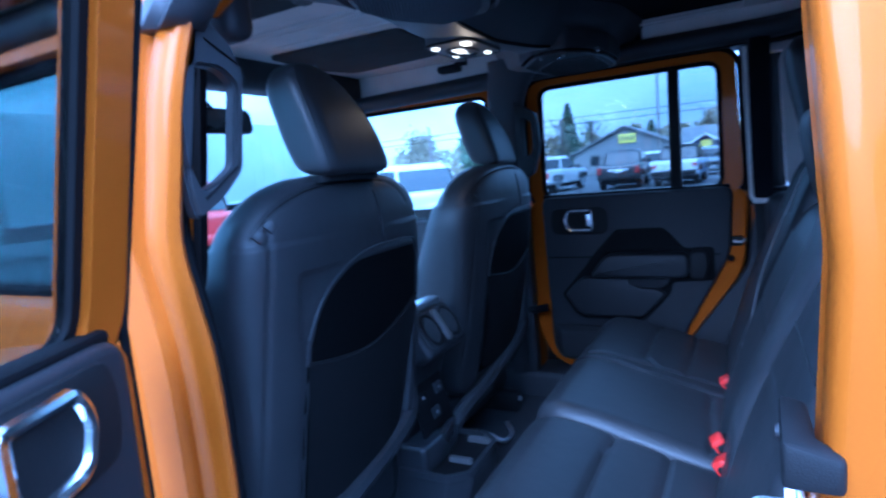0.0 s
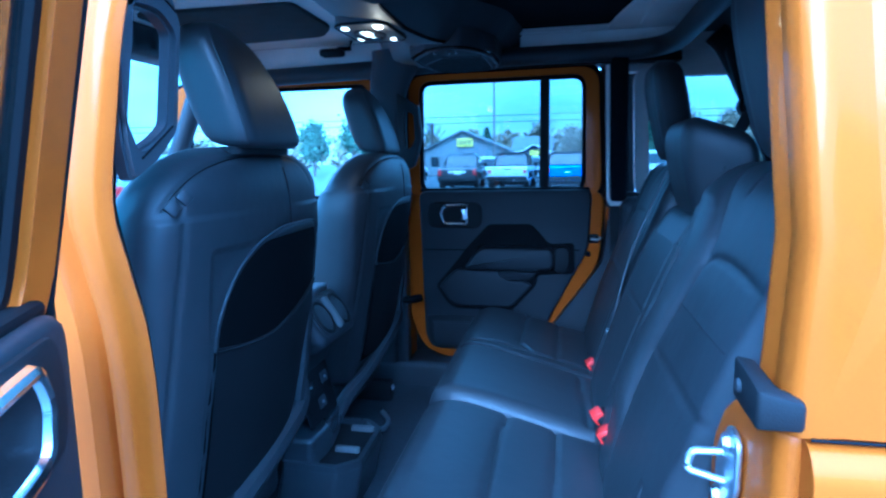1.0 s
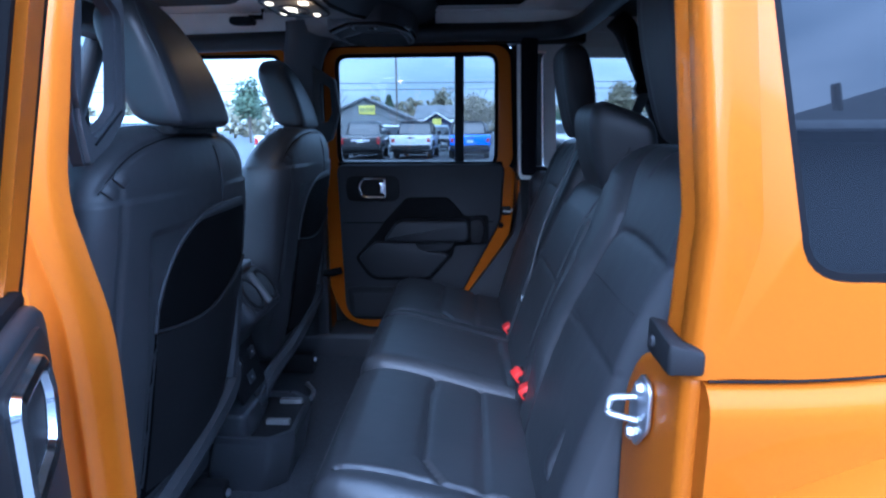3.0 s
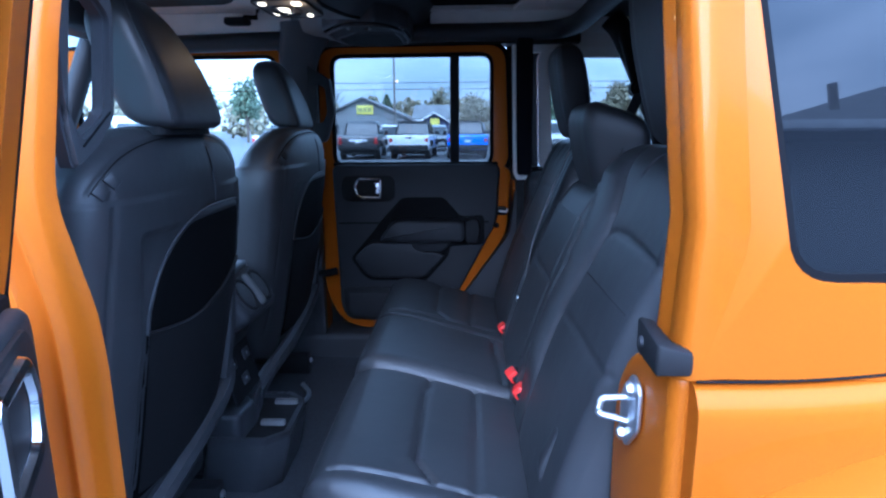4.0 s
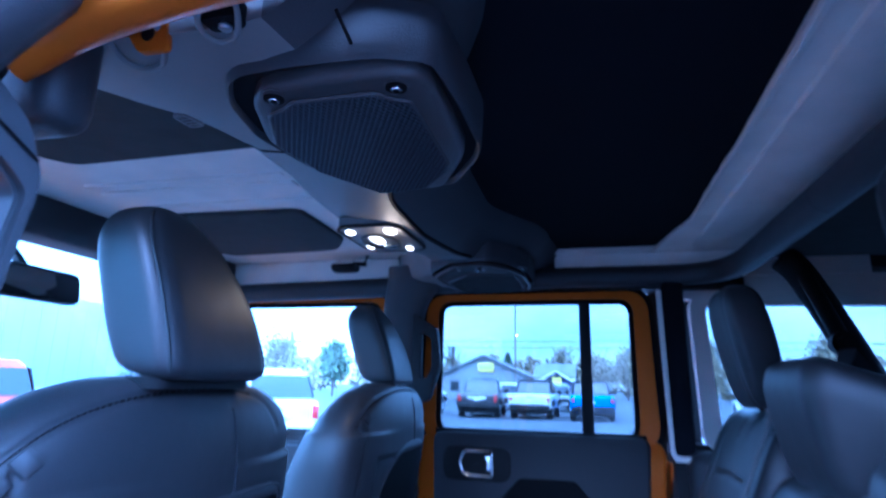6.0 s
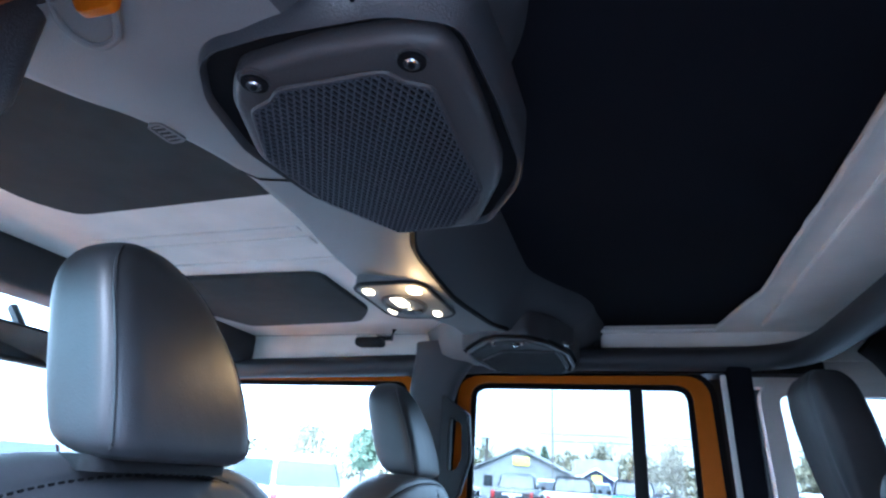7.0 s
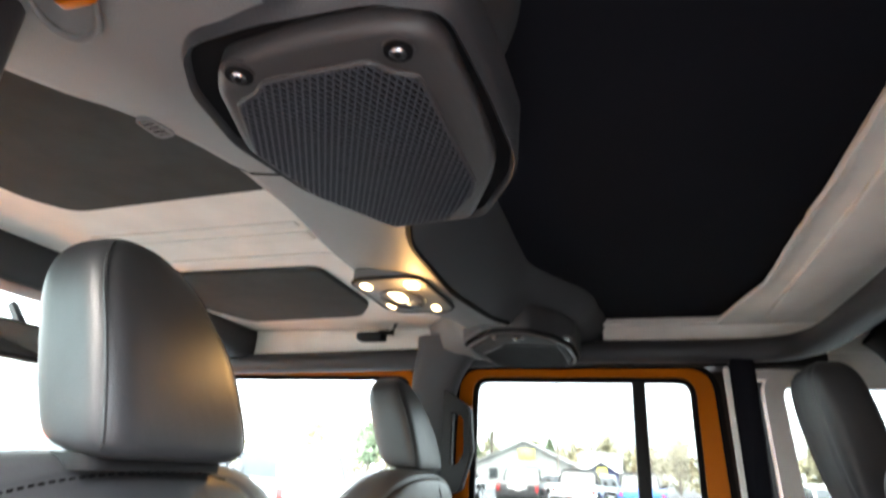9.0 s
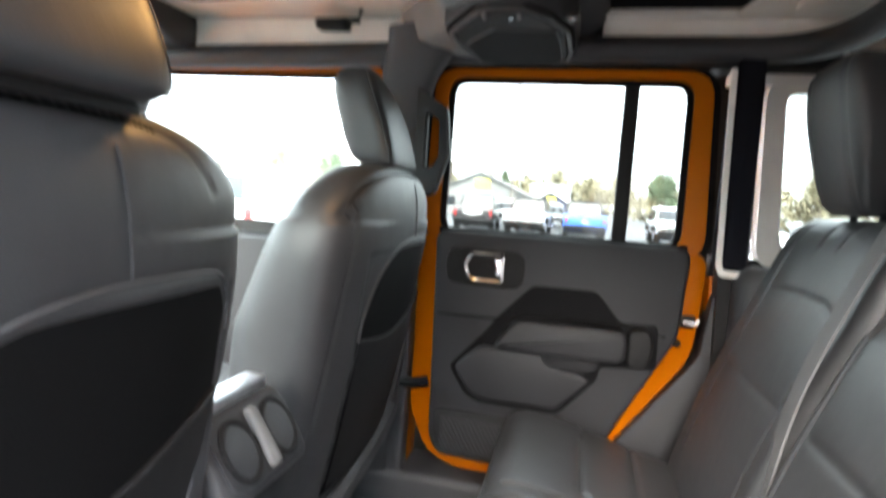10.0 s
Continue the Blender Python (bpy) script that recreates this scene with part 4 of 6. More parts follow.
def front_headrest(xr, hc, hw, seat):
    """A wedge that leans forward; its rear face narrows towards the top."""
    prof = [(1.446, 0.014, 0.070, 0.86, 0.86), (1.450, 0.004, 0.084, 0.95, 0.95), (1.462, 0.0, 0.094, 1.0, 1.0), (1.50, 0.008, 0.108, 1.02, 0.95), (1.545, 0.022, 0.122, 1.03, 0.82), (1.580, 0.036, 0.132, 1.02, 0.62), (1.605, 0.047, 0.135, 0.97, 0.42), (1.622, 0.057, 0.132, 0.86, 0.20), (1.634, 0.069, 0.124, 0.66, 0.0), (1.640, 0.085, 0.111, 0.40, -0.16)]
    prof = [tuple(v) for v in smooth_line([Vector((a, b, c)) for a, b, c, _, _ in prof], 4)], [tuple(v) for v in smooth_line([Vector((a, d, e)) for a, _, _, d, e in prof], 4)]
    rings, near_edge, far_edge = [], [], []
    for (z, back, front), (_, near, far) in zip(*prof):
        mean, half = (far - near) / 2 * hw, (near + far) / 2 * hw
        r = min(0.034, half * 0.8, (front - back) * 0.42)
        drop = 0.10 * max(0.0, (1.50 - z) / 0.05)
        ring = outline([(-back, mean - half), (-back, mean + half), (-front, mean + half * 0.86), (-front, mean - half * 0.86)], r, 8)
        rings.append([(xr + x, hc + y, z + drop * (-x - back)) for x, y in ring])
        near_edge.append(Vector(rings[-1][4]) + Vector((0.0006, -0.0006, 0)))
        far_edge.append(Vector(rings[-1][13]) + Vector((0.0006, 0.0006, 0)))
    head = part("headrest", loft(rings), LEATHER, seat, "black leather headrest with a stitched seam", sharp=70)
    part("seam", tube(near_edge[5:-7], 0.0017, 5), PIPING, head)
    part("seam", tube(far_edge[5:-7], 0.0015, 5), PIPING, head)
    part("base_lip", loft([[(xr - 0.012 + (x - xr) * 0.9, y, zz) for x, y, _ in rings[2]] for zz in (1.437, 1.449)]), PLASTIC_DARK, head)
    for oy in (-0.055, 0.055):
        part("headrest_post", tube([(xr - 0.045, hc + oy, 1.40), (xr - 0.045, hc + oy, 1.46)], 0.007), CHROME, head)


def front_seat(cy, label, head_at, bolster):
    seat = thing("front_seat", label, "car seat", (-0.75, cy, 0.62), "front seats")
    lean = lambda z: -0.655 + (z - 0.85) * 0.13
    levels = [(0.80, 0.17, 0.05), (0.84, 0.215, 0.065), (0.95, 0.24, 0.075), (1.10, 0.252, 0.082), (1.25, 0.257, 0.082), (1.32, 0.254, 0.080), (1.37, 0.238, 0.076), (1.405, 0.205, 0.068), (1.430, 0.160, 0.056), (1.445, 0.105, 0.040), (1.450, 0.05, 0.02)]
    levels = [tuple(v) for v in smooth_line(levels, 12)]
    edge_r = 0.222
    arch = smooth_line([(-0.158, 0.90), (-0.156, 1.05), (-0.150, 1.12), (-0.144, 1.19), (-0.108, 1.255), (-0.050, 1.294), (0.017, 1.312), (0.086, 1.316), (edge_r - 0.045, 1.312), (edge_r - 0.012, 1.29), (edge_r, 1.25), (edge_r + 0.006, 1.10), (edge_r, 0.90)], 5)
    arch = [(q.x, q.y) for q in [Vector(v) for v in arch]]
    side = [(-0.224, 0.9), (-0.222, 1.12), (-0.216, 1.25), (-0.208, 1.33), (-0.198, 1.388)]
    mid = [(0.064, 1.316), (0.050, 1.42)]
    yoke = smooth_line([(-0.226, 1.362), (-0.205, 1.384), (-0.170, 1.407), (-0.120, 1.424), (-0.05, 1.434), (0.04, 1.436), (0.10, 1.430), (0.14, 1.416), (0.172, 1.385)], 6)
    yoke = [(q.x, q.y) for q in [Vector(v) for v in yoke]]
    seams = [arch, side, mid, yoke]

    def size_at(z):
        for a, b in zip(levels, levels[1:]):
            if a[0] <= z <= b[0]:
                t = (z - a[0]) / max(1e-6, b[0] - a[0])
                return a[1] + (b[1] - a[1]) * t, a[2] + (b[2] - a[2]) * t
        return levels[-1][1:]

    def broad(z):
        return 1.05 + 0.20 * max(0.0, min(1.0, (z - 1.34) / 0.10)) - 0.16 * max(0.0, min(1.0, (1.20 - z) / 0.25))

    def face(y, z):
        w, d = size_at(z)
        e = 3.0 if z < 1.35 else 2.5
        w *= broad(z) if y > 0 else 1.0
        return lean(z) - 0.015 + d * max(0.02, 1 - min(1.0, abs(y) / w) ** e) ** (1 / e)

    def skin(z, w, d):
        out = []
        for k in range(190):
            q = 2 * math.pi * k / 190
            c, t = math.cos(q), math.sin(q)
            e = 2 / (3.0 if z < 1.35 else 2.5)
            x, y = d * math.copysign(abs(c) ** e, c), w * math.copysign(abs(t) ** e, t)
            if y > 0:
                y *= broad(z)
            if c < 0:
                x *= 1 + bolster * max(0.0, min(1.0, (1.42 - z) / 0.25))
            if c > 0.1:
                x -= groove(y, z, seams, 0.0030, 0.0035, 0.0)
                if -0.16 < y < edge_r and z < 1.30:
                    x -= 0.006 * min(1.0, near_line(y, z, [arch]) / 0.02)
            out.append((lean(z) - 0.015 + x, cy + y, z))
        return out

    back = part("backrest", loft([skin(*v) for v in levels]), LEATHER, seat, "black leather backrest", sharp=70)
    on_face = lambda line, lift: [(face(y, z) + lift, cy + y, z) for y, z in line]
    part("pocket_piping", tube(on_face([q for q in arch if q[1] > (1.135 if q[0] < 0.0 else 1.24)], -0.0012), 0.0020, 6), THREAD, back, "grey piping round the map pocket")
    rows = []
    for k in range(24):
        z = 0.87 + (1.306 - 0.87) * k / 23
        left = next((u[0] + (v[0] - u[0]) * (z - u[1]) / (v[1] - u[1]) for u, v in zip(arch, arch[1:]) if u[1] <= z <= v[1] and v[0] < 0.05), -0.155)
        right = (edge_r + 0.004 if z < 1.26 else edge_r - 0.01) - 0.034 * max(0.0, min(1.0, (1.20 - z) / 0.25))
        rows.append([(face(left + (right - left) * j / 14, z) - 0.0025, cy + left + (right - left) * j / 14, z) for j in range(15)])
    part("back_panel", loft(rows, cap=False, closed=False), BACKING, back, "matt black seat back pocket with shade put in its colour")
    hem = [(y, 1.150 + 0.16 * max(0.0, y - 0.02) - 0.02 * math.sin((y + 0.15) / 0.33 * math.pi)) for y in [-0.148 + (edge_r + 0.14) / 10 * k for k in range(11)]]
    part("pocket_hem", tube(on_face(hem, 0.0), 0.0036, 6), PLASTIC_DARK, back)
    part("pocket_net", loft([[(face(y, z - t) + 0.0012, cy + y, z - t) for y, z in hem] for t in (0.0, 0.06, 0.12, 0.18, 0.24, 0.265)], cap=False, closed=False), PLASTIC_DARK, back, "sagging cloth of the map pocket")
    part("stitching", dashes(on_face([(q.x, q.y) for q in smooth_line([Vector((y, z, 0)) for y, z in yoke[:40:4]], 12)], 0.0004), 2), RUBBER, back, "dark stitches along the shoulder seam")
    part("centre_seam", tube(on_face([(0.064 - 0.014 * k / 8, 1.320 + 0.012 * k) for k in range(9)], 0.0002), 0.0014, 5), THREAD, back)
    for y, z in ((-0.214, 1.366), (-0.196, 1.380)):
        part("pull_tab", moved(box(-0.002, 0.0035, -0.0085, 0.0085, -0.011, 0.008, 0.0015), pose(face(y, z), cy + y, z, 0, -12, 0) @ pose(0, 0, 0, 38, 0, -32)), LEATHER_SIDE, back, "small leather pull tab")
    front_headrest(*head_at, seat)
    prof = [(0.70, 0.26, 0.20), (0.72, 0.275, 0.215), (0.86, 0.285, 0.23), (0.93, 0.28, 0.235), (0.955, 0.25, 0.21), (0.96, 0.20, 0.16)]
    part("cushion", loft([sq_ring(-0.95, cy, u, v, z, 3.4, 36) for z, u, v in prof]), LEATHER, seat, "black leather seat cushion", sharp=60)
    part("side_shield", box(-1.15, -0.68, cy - 0.25, cy + 0.25, 0.68, 0.80, 0.03, 3), PLASTIC, seat)
    strip = smooth_line([(-0.66, cy - 0.275, 0.70), (-0.625, cy - 0.255, 0.79), (-0.600, cy - 0.12, 0.835), (-0.598, cy + 0.08, 0.875), (-0.602, cy + 0.20, 0.915), (-0.63, cy + 0.25, 0.98)])
    part("lower_trim", tube(strip, 0.020, 8), PLASTIC, seat, "plastic trim along the foot of the backrest")
    flank = smooth_line([(-0.600, cy + edge_r - 0.030, 0.93), (-0.590, cy + edge_r - 0.015, 1.02), (-0.585, cy + edge_r + 0.000, 1.12), (-0.592, cy + edge_r + 0.012, 1.20), (-0.61, cy + edge_r + 0.012, 1.25)])
    part("flank_trim", tube(flank, 0.016, 8, flat=0.8), PLASTIC, seat, "plastic trim up the flank of the backrest")
    for oy in (-0.17, 0.17):
        part("seat_rail", box(-1.10, -0.62, cy + oy - 0.02, cy + oy + 0.02, 0.62, 0.69, 0.006), PLASTIC_DARK, seat)
        part("rail_bolt", disc(0.009, 0.008, (-0.617, cy + oy, 0.665), "x", 8, 0.002), STEEL, seat)
    part("rail_lever", tube(smooth_line([(-0.62, cy - 0.10, 0.66), (-0.575, cy - 0.09, 0.640), (-0.572, cy - 0.03, 0.640), (-0.60, cy + 0.0, 0.655)]), 0.007), STEEL, seat, "steel adjuster bar")
    return seat


front_seat(0.70, "black leather front car seat with a back pocket", (-0.509, 0.697, 0.095), 0.2)
front_seat(1.45, "black leather front car seat beside the far door", (-0.560, 1.522, 0.096), 0.9)

# ---- centre console ----
con = thing("centre_console", "black centre console with rear air vents and sockets", "console", (-0.9, MID, 0.62))
prof = outline([(-1.45, 0.64), (-1.45, 1.0), (-1.2, 1.06), (-0.70, 1.08), (-0.635, 1.05), (-0.625, 0.98), (-0.67, 0.86), (-0.66, 0.64)], 0.03)
part("console_body", plate(prof, lambda u, v, d: (u, d, v), 0.968, 1.150, 0.015, 3), PLASTIC, con)
vent_at = pose(-0.600, 1.058, 1.067, 0, -34, 0) @ Matrix.Diagonal((1.0, 1.12, 1.22, 1.0))
pod = part("vent_pod", moved(box(-0.05, 0.012, -0.088, 0.088, -0.048, 0.046, 0.018, 4), vent_at), PLASTIC, con, "satin black vent surround")
part("vent_plate", moved(plate(outline([(-0.076, -0.036), (0.076, -0.036), (0.076, 0.036), (-0.076, 0.036)], 0.02), lambda u, v, d: (d, u, v), 0.010, 0.0145, 0.002), vent_at), PLASTIC, pod)
for oy in (-0.040, 0.040):
    oval = [(0.027 * math.cos(k * math.pi / 14), 0.031 * math.sin(k * math.pi / 14)) for k in range(28)]
    part("vent_ring", moved(tube([(0.0150, oy + u, v) for u, v in oval], 0.0042, 6, closed=True), vent_at), PLASTIC_DARK, pod)
    part("vent_flap", moved(plate([(oy + u * 0.86, v * 0.86) for u, v in oval], lambda u, v, d: (d, u, v), 0.010, 0.0175, 0.002), vent_at), PLASTIC, pod, "round vent flap")
part("vent_divider", moved(box(0.010, 0.026, -0.009, 0.009, -0.034, 0.034, 0.006, 3), vent_at), PLASTIC_GREY, pod)
part("divider_edge", moved(box(0.012, 0.022, 0.010, 0.0135, -0.032, 0.030, 0.001), vent_at), PLASTIC_DARK, pod)
part("metal_strip", box(-0.665, -0.632, 0.972, 1.145, 1.108, 1.128, 0.005, 3), STEEL, con, "satin metal strip behind the armrest")
sock = part("socket_panel", moved(box(-0.004, 0.004, -0.075, 0.075, -0.09, 0.09, 0.004), pose(-0.638, 1.058, 0.90, 0, -14, 0)), PLASTIC_DARK, con, "panel with sockets and switches")
for oy, oz in ((-0.04, 0.05), (0.04, 0.05), (-0.04, 0.0), (0.04, 0.0), (0.0, -0.05)):
    part("socket", moved(box(0.003, 0.008, oy - 0.018, oy + 0.018, oz - 0.013, oz + 0.013, 0.003), pose(-0.638, 1.058, 0.90, 0, -14, 0)), GLOSS_BLACK, sock)
    part("socket_mark", moved(box(0.0078, 0.0086, oy - 0.004, oy + 0.004, oz - 0.003, oz + 0.003), pose(-0.638, 1.058, 0.90, 0, -14, 0)), TRIM_PALE, sock)
for oy in (-0.036, 0.036):
    part("vent_knob", moved(box(0.0, 0.014, oy - 0.005, oy + 0.005, -0.008, 0.008, 0.002), pose(-0.598, 1.058, 1.012, 0, -20, 0)), CHROME, con, "bright adjuster knob")
tray_line = outline([(-0.68, 0.945), (-0.545, 0.940), (-0.497, 0.982), (-0.502, 1.15), (-0.55, 1.195), (-0.68, 1.195)], 0.010)
tray = part("cup_tray", plate(tray_line, lambda u, v, d: (u - (0.025 if d < 0.65 else 0.0), v, d), 0.61, 0.738, 0.006, 2), GLOSS_BLACK, con, "black plastic rear cup tray")
part("tray_rim", frame_plate(inset(tray_line, 0.002), inset(tray_line, 0.014), flat_z, 0.730, 0.752), GLOSS_BLACK, tray)
# deeper black floor and paler ridges put the tray's shading into colour
part("tray_floor", plate(inset(tray_line, 0.016), flat_z, 0.734, 0.7395), PLASTIC_DARK, tray)
for y in (1.040, 1.150):
    part("tray_ridge", box(-0.585, -0.525, y - 0.008, y + 0.008, 0.732, 0.752, 0.004, 2), PLASTIC_GREY, tray)
step_line = outline([(-0.69, 0.956), (-0.603, 0.954), (-0.598, 1.05), (-0.622, 1.17), (-0.69, 1.18)], 0.02)
part("tray_step", plate(step_line, flat_z, 0.72, 0.802, 0.010, 3), GLOSS_BLACK, tray)

# ---- rear bench ----
bench = thing("rear_bench", "black leather rear bench with split cushions and headrests", "car seat", (-0.1, MID, 0.62))


def cushion(y0, y1, seams, z=0.92, x0=-0.345, x1=0.10):
    rings = []
    n = 130
    for k in range(n + 1):
        t = k / n
        y = y0 + (y1 - y0) * t
        edge = min(y - y0, y1 - y)
        e = max(0.0, 1 - edge / 0.035) ** 2.2
        ins, zt = 0.022 * e, z - 0.024 * e
        prof = [(x1, 0.74), (x1, zt - 0.03), (x1 - 0.05, zt - 0.016), (-0.05, zt - 0.010), (-0.15, zt - 0.002), (-0.24, zt + 0.003), (x0 + 0.045 + ins, zt - 0.004), (x0 + 0.016 + ins, zt - 0.020), (x0 + 0.003 + ins, zt - 0.05), (x0 + 0.006 + ins, zt - 0.10), (x0 + 0.03 + ins, 0.76), (x0 + 0.05, 0.74)]
        ring = []
        for q in smooth_line([Vector((u, v, 0)) for u, v in prof], 13):
            top = max(0.0, min(1.0, (q.y - zt + 0.05) / 0.03))
            sink = 0.20 * max(0.0, q.x + 0.29) * max(0.0, min(1.0, (q.y - 0.76) / 0.10))
            ring.append((q.x, y, q.y - sink - top * groove(q.x, y, seams, 0.009, 0.0045, 0.0022 * (1 - e))))
        rings.append(ring)
    return part("cushion", loft(rings), LEATHER, bench, "black leather cushion", sharp=70)


def seat_seams(y0, y1):
    c = 0.035
    return [[(-0.135, y0), (-0.172, y0 + c * 1.6), (-0.170, y1 - 0.01), (-0.162, y1 + 0.07)], [(-0.070, y0), (-0.066, y1 + 0.07)], [(-0.30, y0 - 0.008), (-0.135, y0), (0.06, y0 + 0.004)]]


c1 = cushion(0.515, 0.968, seat_seams(0.572, 0.885), 0.930)
c2 = cushion(0.972, 1.715, seat_seams(1.345, 1.655) + [[(-0.32, 1.295), (0.06, 1.285)], [(0.0, 1.0), (-0.01, 1.26)]], 0.940)
part("bench_base", box(-0.26, 0.08, 0.55, 1.68, 0.62, 0.76, 0.01), PLASTIC_DARK, bench)
for cu, y0, y1, z in ((c1, 0.545, 0.94, 0.908), (c2, 1.0, 1.69, 0.918)):
    part("front_seam", tube([(-0.3325, y0 + 0.01, z), (-0.3325, y1 - 0.01, z)], 0.0018, 6), PIPING, cu)


def bx(z):
    return 0.048 + (z - 0.90) * 0.36


def backrest(y0, y1, z1, seams, roll=()):
    """One leather back; roll: (z, y) points of the line from which a rounded bolster runs to the edge y1."""
    base = [(0.80, -0.02), (0.88, 0.0), (1.0, 0.010), (1.12, 0.012), (1.25, 0.006), (z1 - 0.06, 0.002), (z1 - 0.02, -0.010), (z1 - 0.004, -0.03), (z1, -0.06)]
    rings = []
    n = 180
    for k in range(n + 1):
        y = y0 + (y1 - y0) * k / n
        edge = min(y - y0, y1 - y)
        e = max(0.0, 1 - edge / 0.028) ** 2.2
        ring = []
        for q in smooth_line([Vector((bx(z) - 0.02 - o, z, 0)) for z, o in base], 22):
            lift = 0.0
            for (za, ya), (zb, yb) in zip(roll, roll[1:]):
                if za <= q.y <= zb:
                    t = (y - (ya + (yb - ya) * (q.y - za) / (zb - za))) / (y1 - ya)
                    lift = 0.017 * math.sin(math.pi * max(0.0, min(1.0, t)) ** 0.8) ** 0.7 * min(1.0, (z1 - q.y) / 0.05) * max(0.0, min(1.0, (q.y - 0.94) / 0.08))
            ring.append((q.x - lift + 0.026 * e + groove(y, q.y, seams, 0.0040, 0.0040, 0.0022 * (1 - e)), y, q.y - (0.022 * e if q.y > z1 - 0.1 else 0)))
        ring += [(bx(z1) + 0.10, y, z1 - 0.01 - 0.02 * e), (bx(z1) + 0.12, y, z1 - 0.05), (bx(0.9) + 0.14, y, 0.80)]
        rings.append(ring)
    return part("backrest", loft(rings), LEATHER, bench, "black leather backrest", sharp=70)


inner_line = [(0.80, 0.795), (0.95, 0.792), (1.05, 0.790), (1.112, 0.786), (1.20, 0.757), (1.26, 0.738), (1.30, 0.736), (1.34, 0.762), (1.385, 0.800), (1.42, 0.826)]
b1 = backrest(0.468, 0.905, 1.412, [[(y, z) for z, y in inner_line], [(0.725, 1.268), (0.700, 1.276), (0.640, 1.279), (0.560, 1.275), (0.480, 1.266)], [(0.782, 1.112), (0.70, 1.117), (0.480, 1.118)], [(0.70, 1.37), (0.70, 1.41)]], inner_line)
part("panel_crease", tube([(bx(1.198) - 0.0325, y, 1.198 + 0.001 * math.sin(40 * y)) for y in (0.50, 0.55, 0.60, 0.65, 0.70, 0.745)], 0.0010, 5), PIPING, b1)
b2 = backrest(0.911, 1.268, 1.318, [[(0.975, 0.95), (0.975, 1.31)], [(1.235, 0.95), (1.235, 1.31)], [(0.98, 1.12), (1.235, 1.12)]])
b3 = backrest(1.276, 1.715, 1.412, [[(1.335, 0.93), (1.335, 1.30), (1.325, 1.40)], [(1.34, 1.262), (1.40, 1.276), (1.52, 1.278), (1.64, 1.268)], [(1.34, 1.116), (1.50, 1.118), (1.64, 1.116)], [(1.645, 0.93), (1.645, 1.40)], [(1.455, 1.36), (1.46, 1.41)], [(1.53, 1.36), (1.54, 1.41)]])
for b, y in ((b1, 0.893), (b3, 1.298)):
    line = [(bx(z) - 0.016 - (0.008 if 0.98 < z < 1.2 else 0.0), y, z) for z in [0.92 + 0.0049 * k for k in range(101)]]
    part("piping", tube(line[::9], 0.0022, 6), PIPING, b)
    part("stitching", dashes([(u - 0.004, v - 0.007 if y < MID else v + 0.012, w) for u, v, w in line], 2, 0.0010), PIPING, b, "stitches along the bolster")
part("side_flap", moved(box(-0.012, 0.012, -0.05, 0.05, -0.07, 0.07, 0.01, 3), pose(0.070, 0.955, 1.005, 0, 19, 0)), LEATHER_SIDE, b2, "leather flap over a child seat anchor")
flap_line = outline([(0.098, 1.058), (0.050, 0.997), (0.022, 0.935), (0.026, 0.90), (0.090, 0.89), (0.120, 0.98)], 0.014)
part("anchor_flap", plate(flap_line, lambda u, v, d: (u, d, v), 0.555, 0.585, 0.006, 3), LEATHER, b1, "leather flap over the child seat anchor")


def rear_headrest(cy, z0, z1, cx, hw, taper=1.0, deep=1.0, lean=0.2):
    prof = [(0.0, 0.034, 0.72 * taper), (0.03, 0.042, 0.82 * taper), (0.10, 0.050, 0.90 * taper), (0.3, 0.056, 0.96 * (taper + 1) / 2), (0.6, 0.058, 1.0), (0.82, 0.054, 0.97), (0.92, 0.046, 0.88), (0.98, 0.030, 0.70), (1.0, 0.010, 0.4)]
    prof = [tuple(v) for v in smooth_line(prof, 3)]
    rings = []
    for k, d, w in prof:
        ring = []
        for x, y, z in sq_ring(0, 0, d * deep, hw * w, z0 + (z1 - z0) * k, 6.0, 60):
            if x < 0:
                x += groove(y, z, [[(-hw * 0.62, z0), (-hw * 0.66, z1)], [(hw * 0.62, z0), (hw * 0.66, z1)]], 0.004, 0.004, 0.0)
            ring.append((cx + lean * (z1 - z0) * k + x, cy + y, z))
        rings.append(ring)
    h = part("headrest", loft(rings), LEATHER, bench, "black leather headrest", sharp=70)
    for oy in (-0.05, 0.05):
        part("headrest_post", tube([(cx + 0.01, cy + oy, z0 - 0.06), (cx + 0.01, cy + oy, z0 + 0.02)], 0.006), PLASTIC_DARK, h)


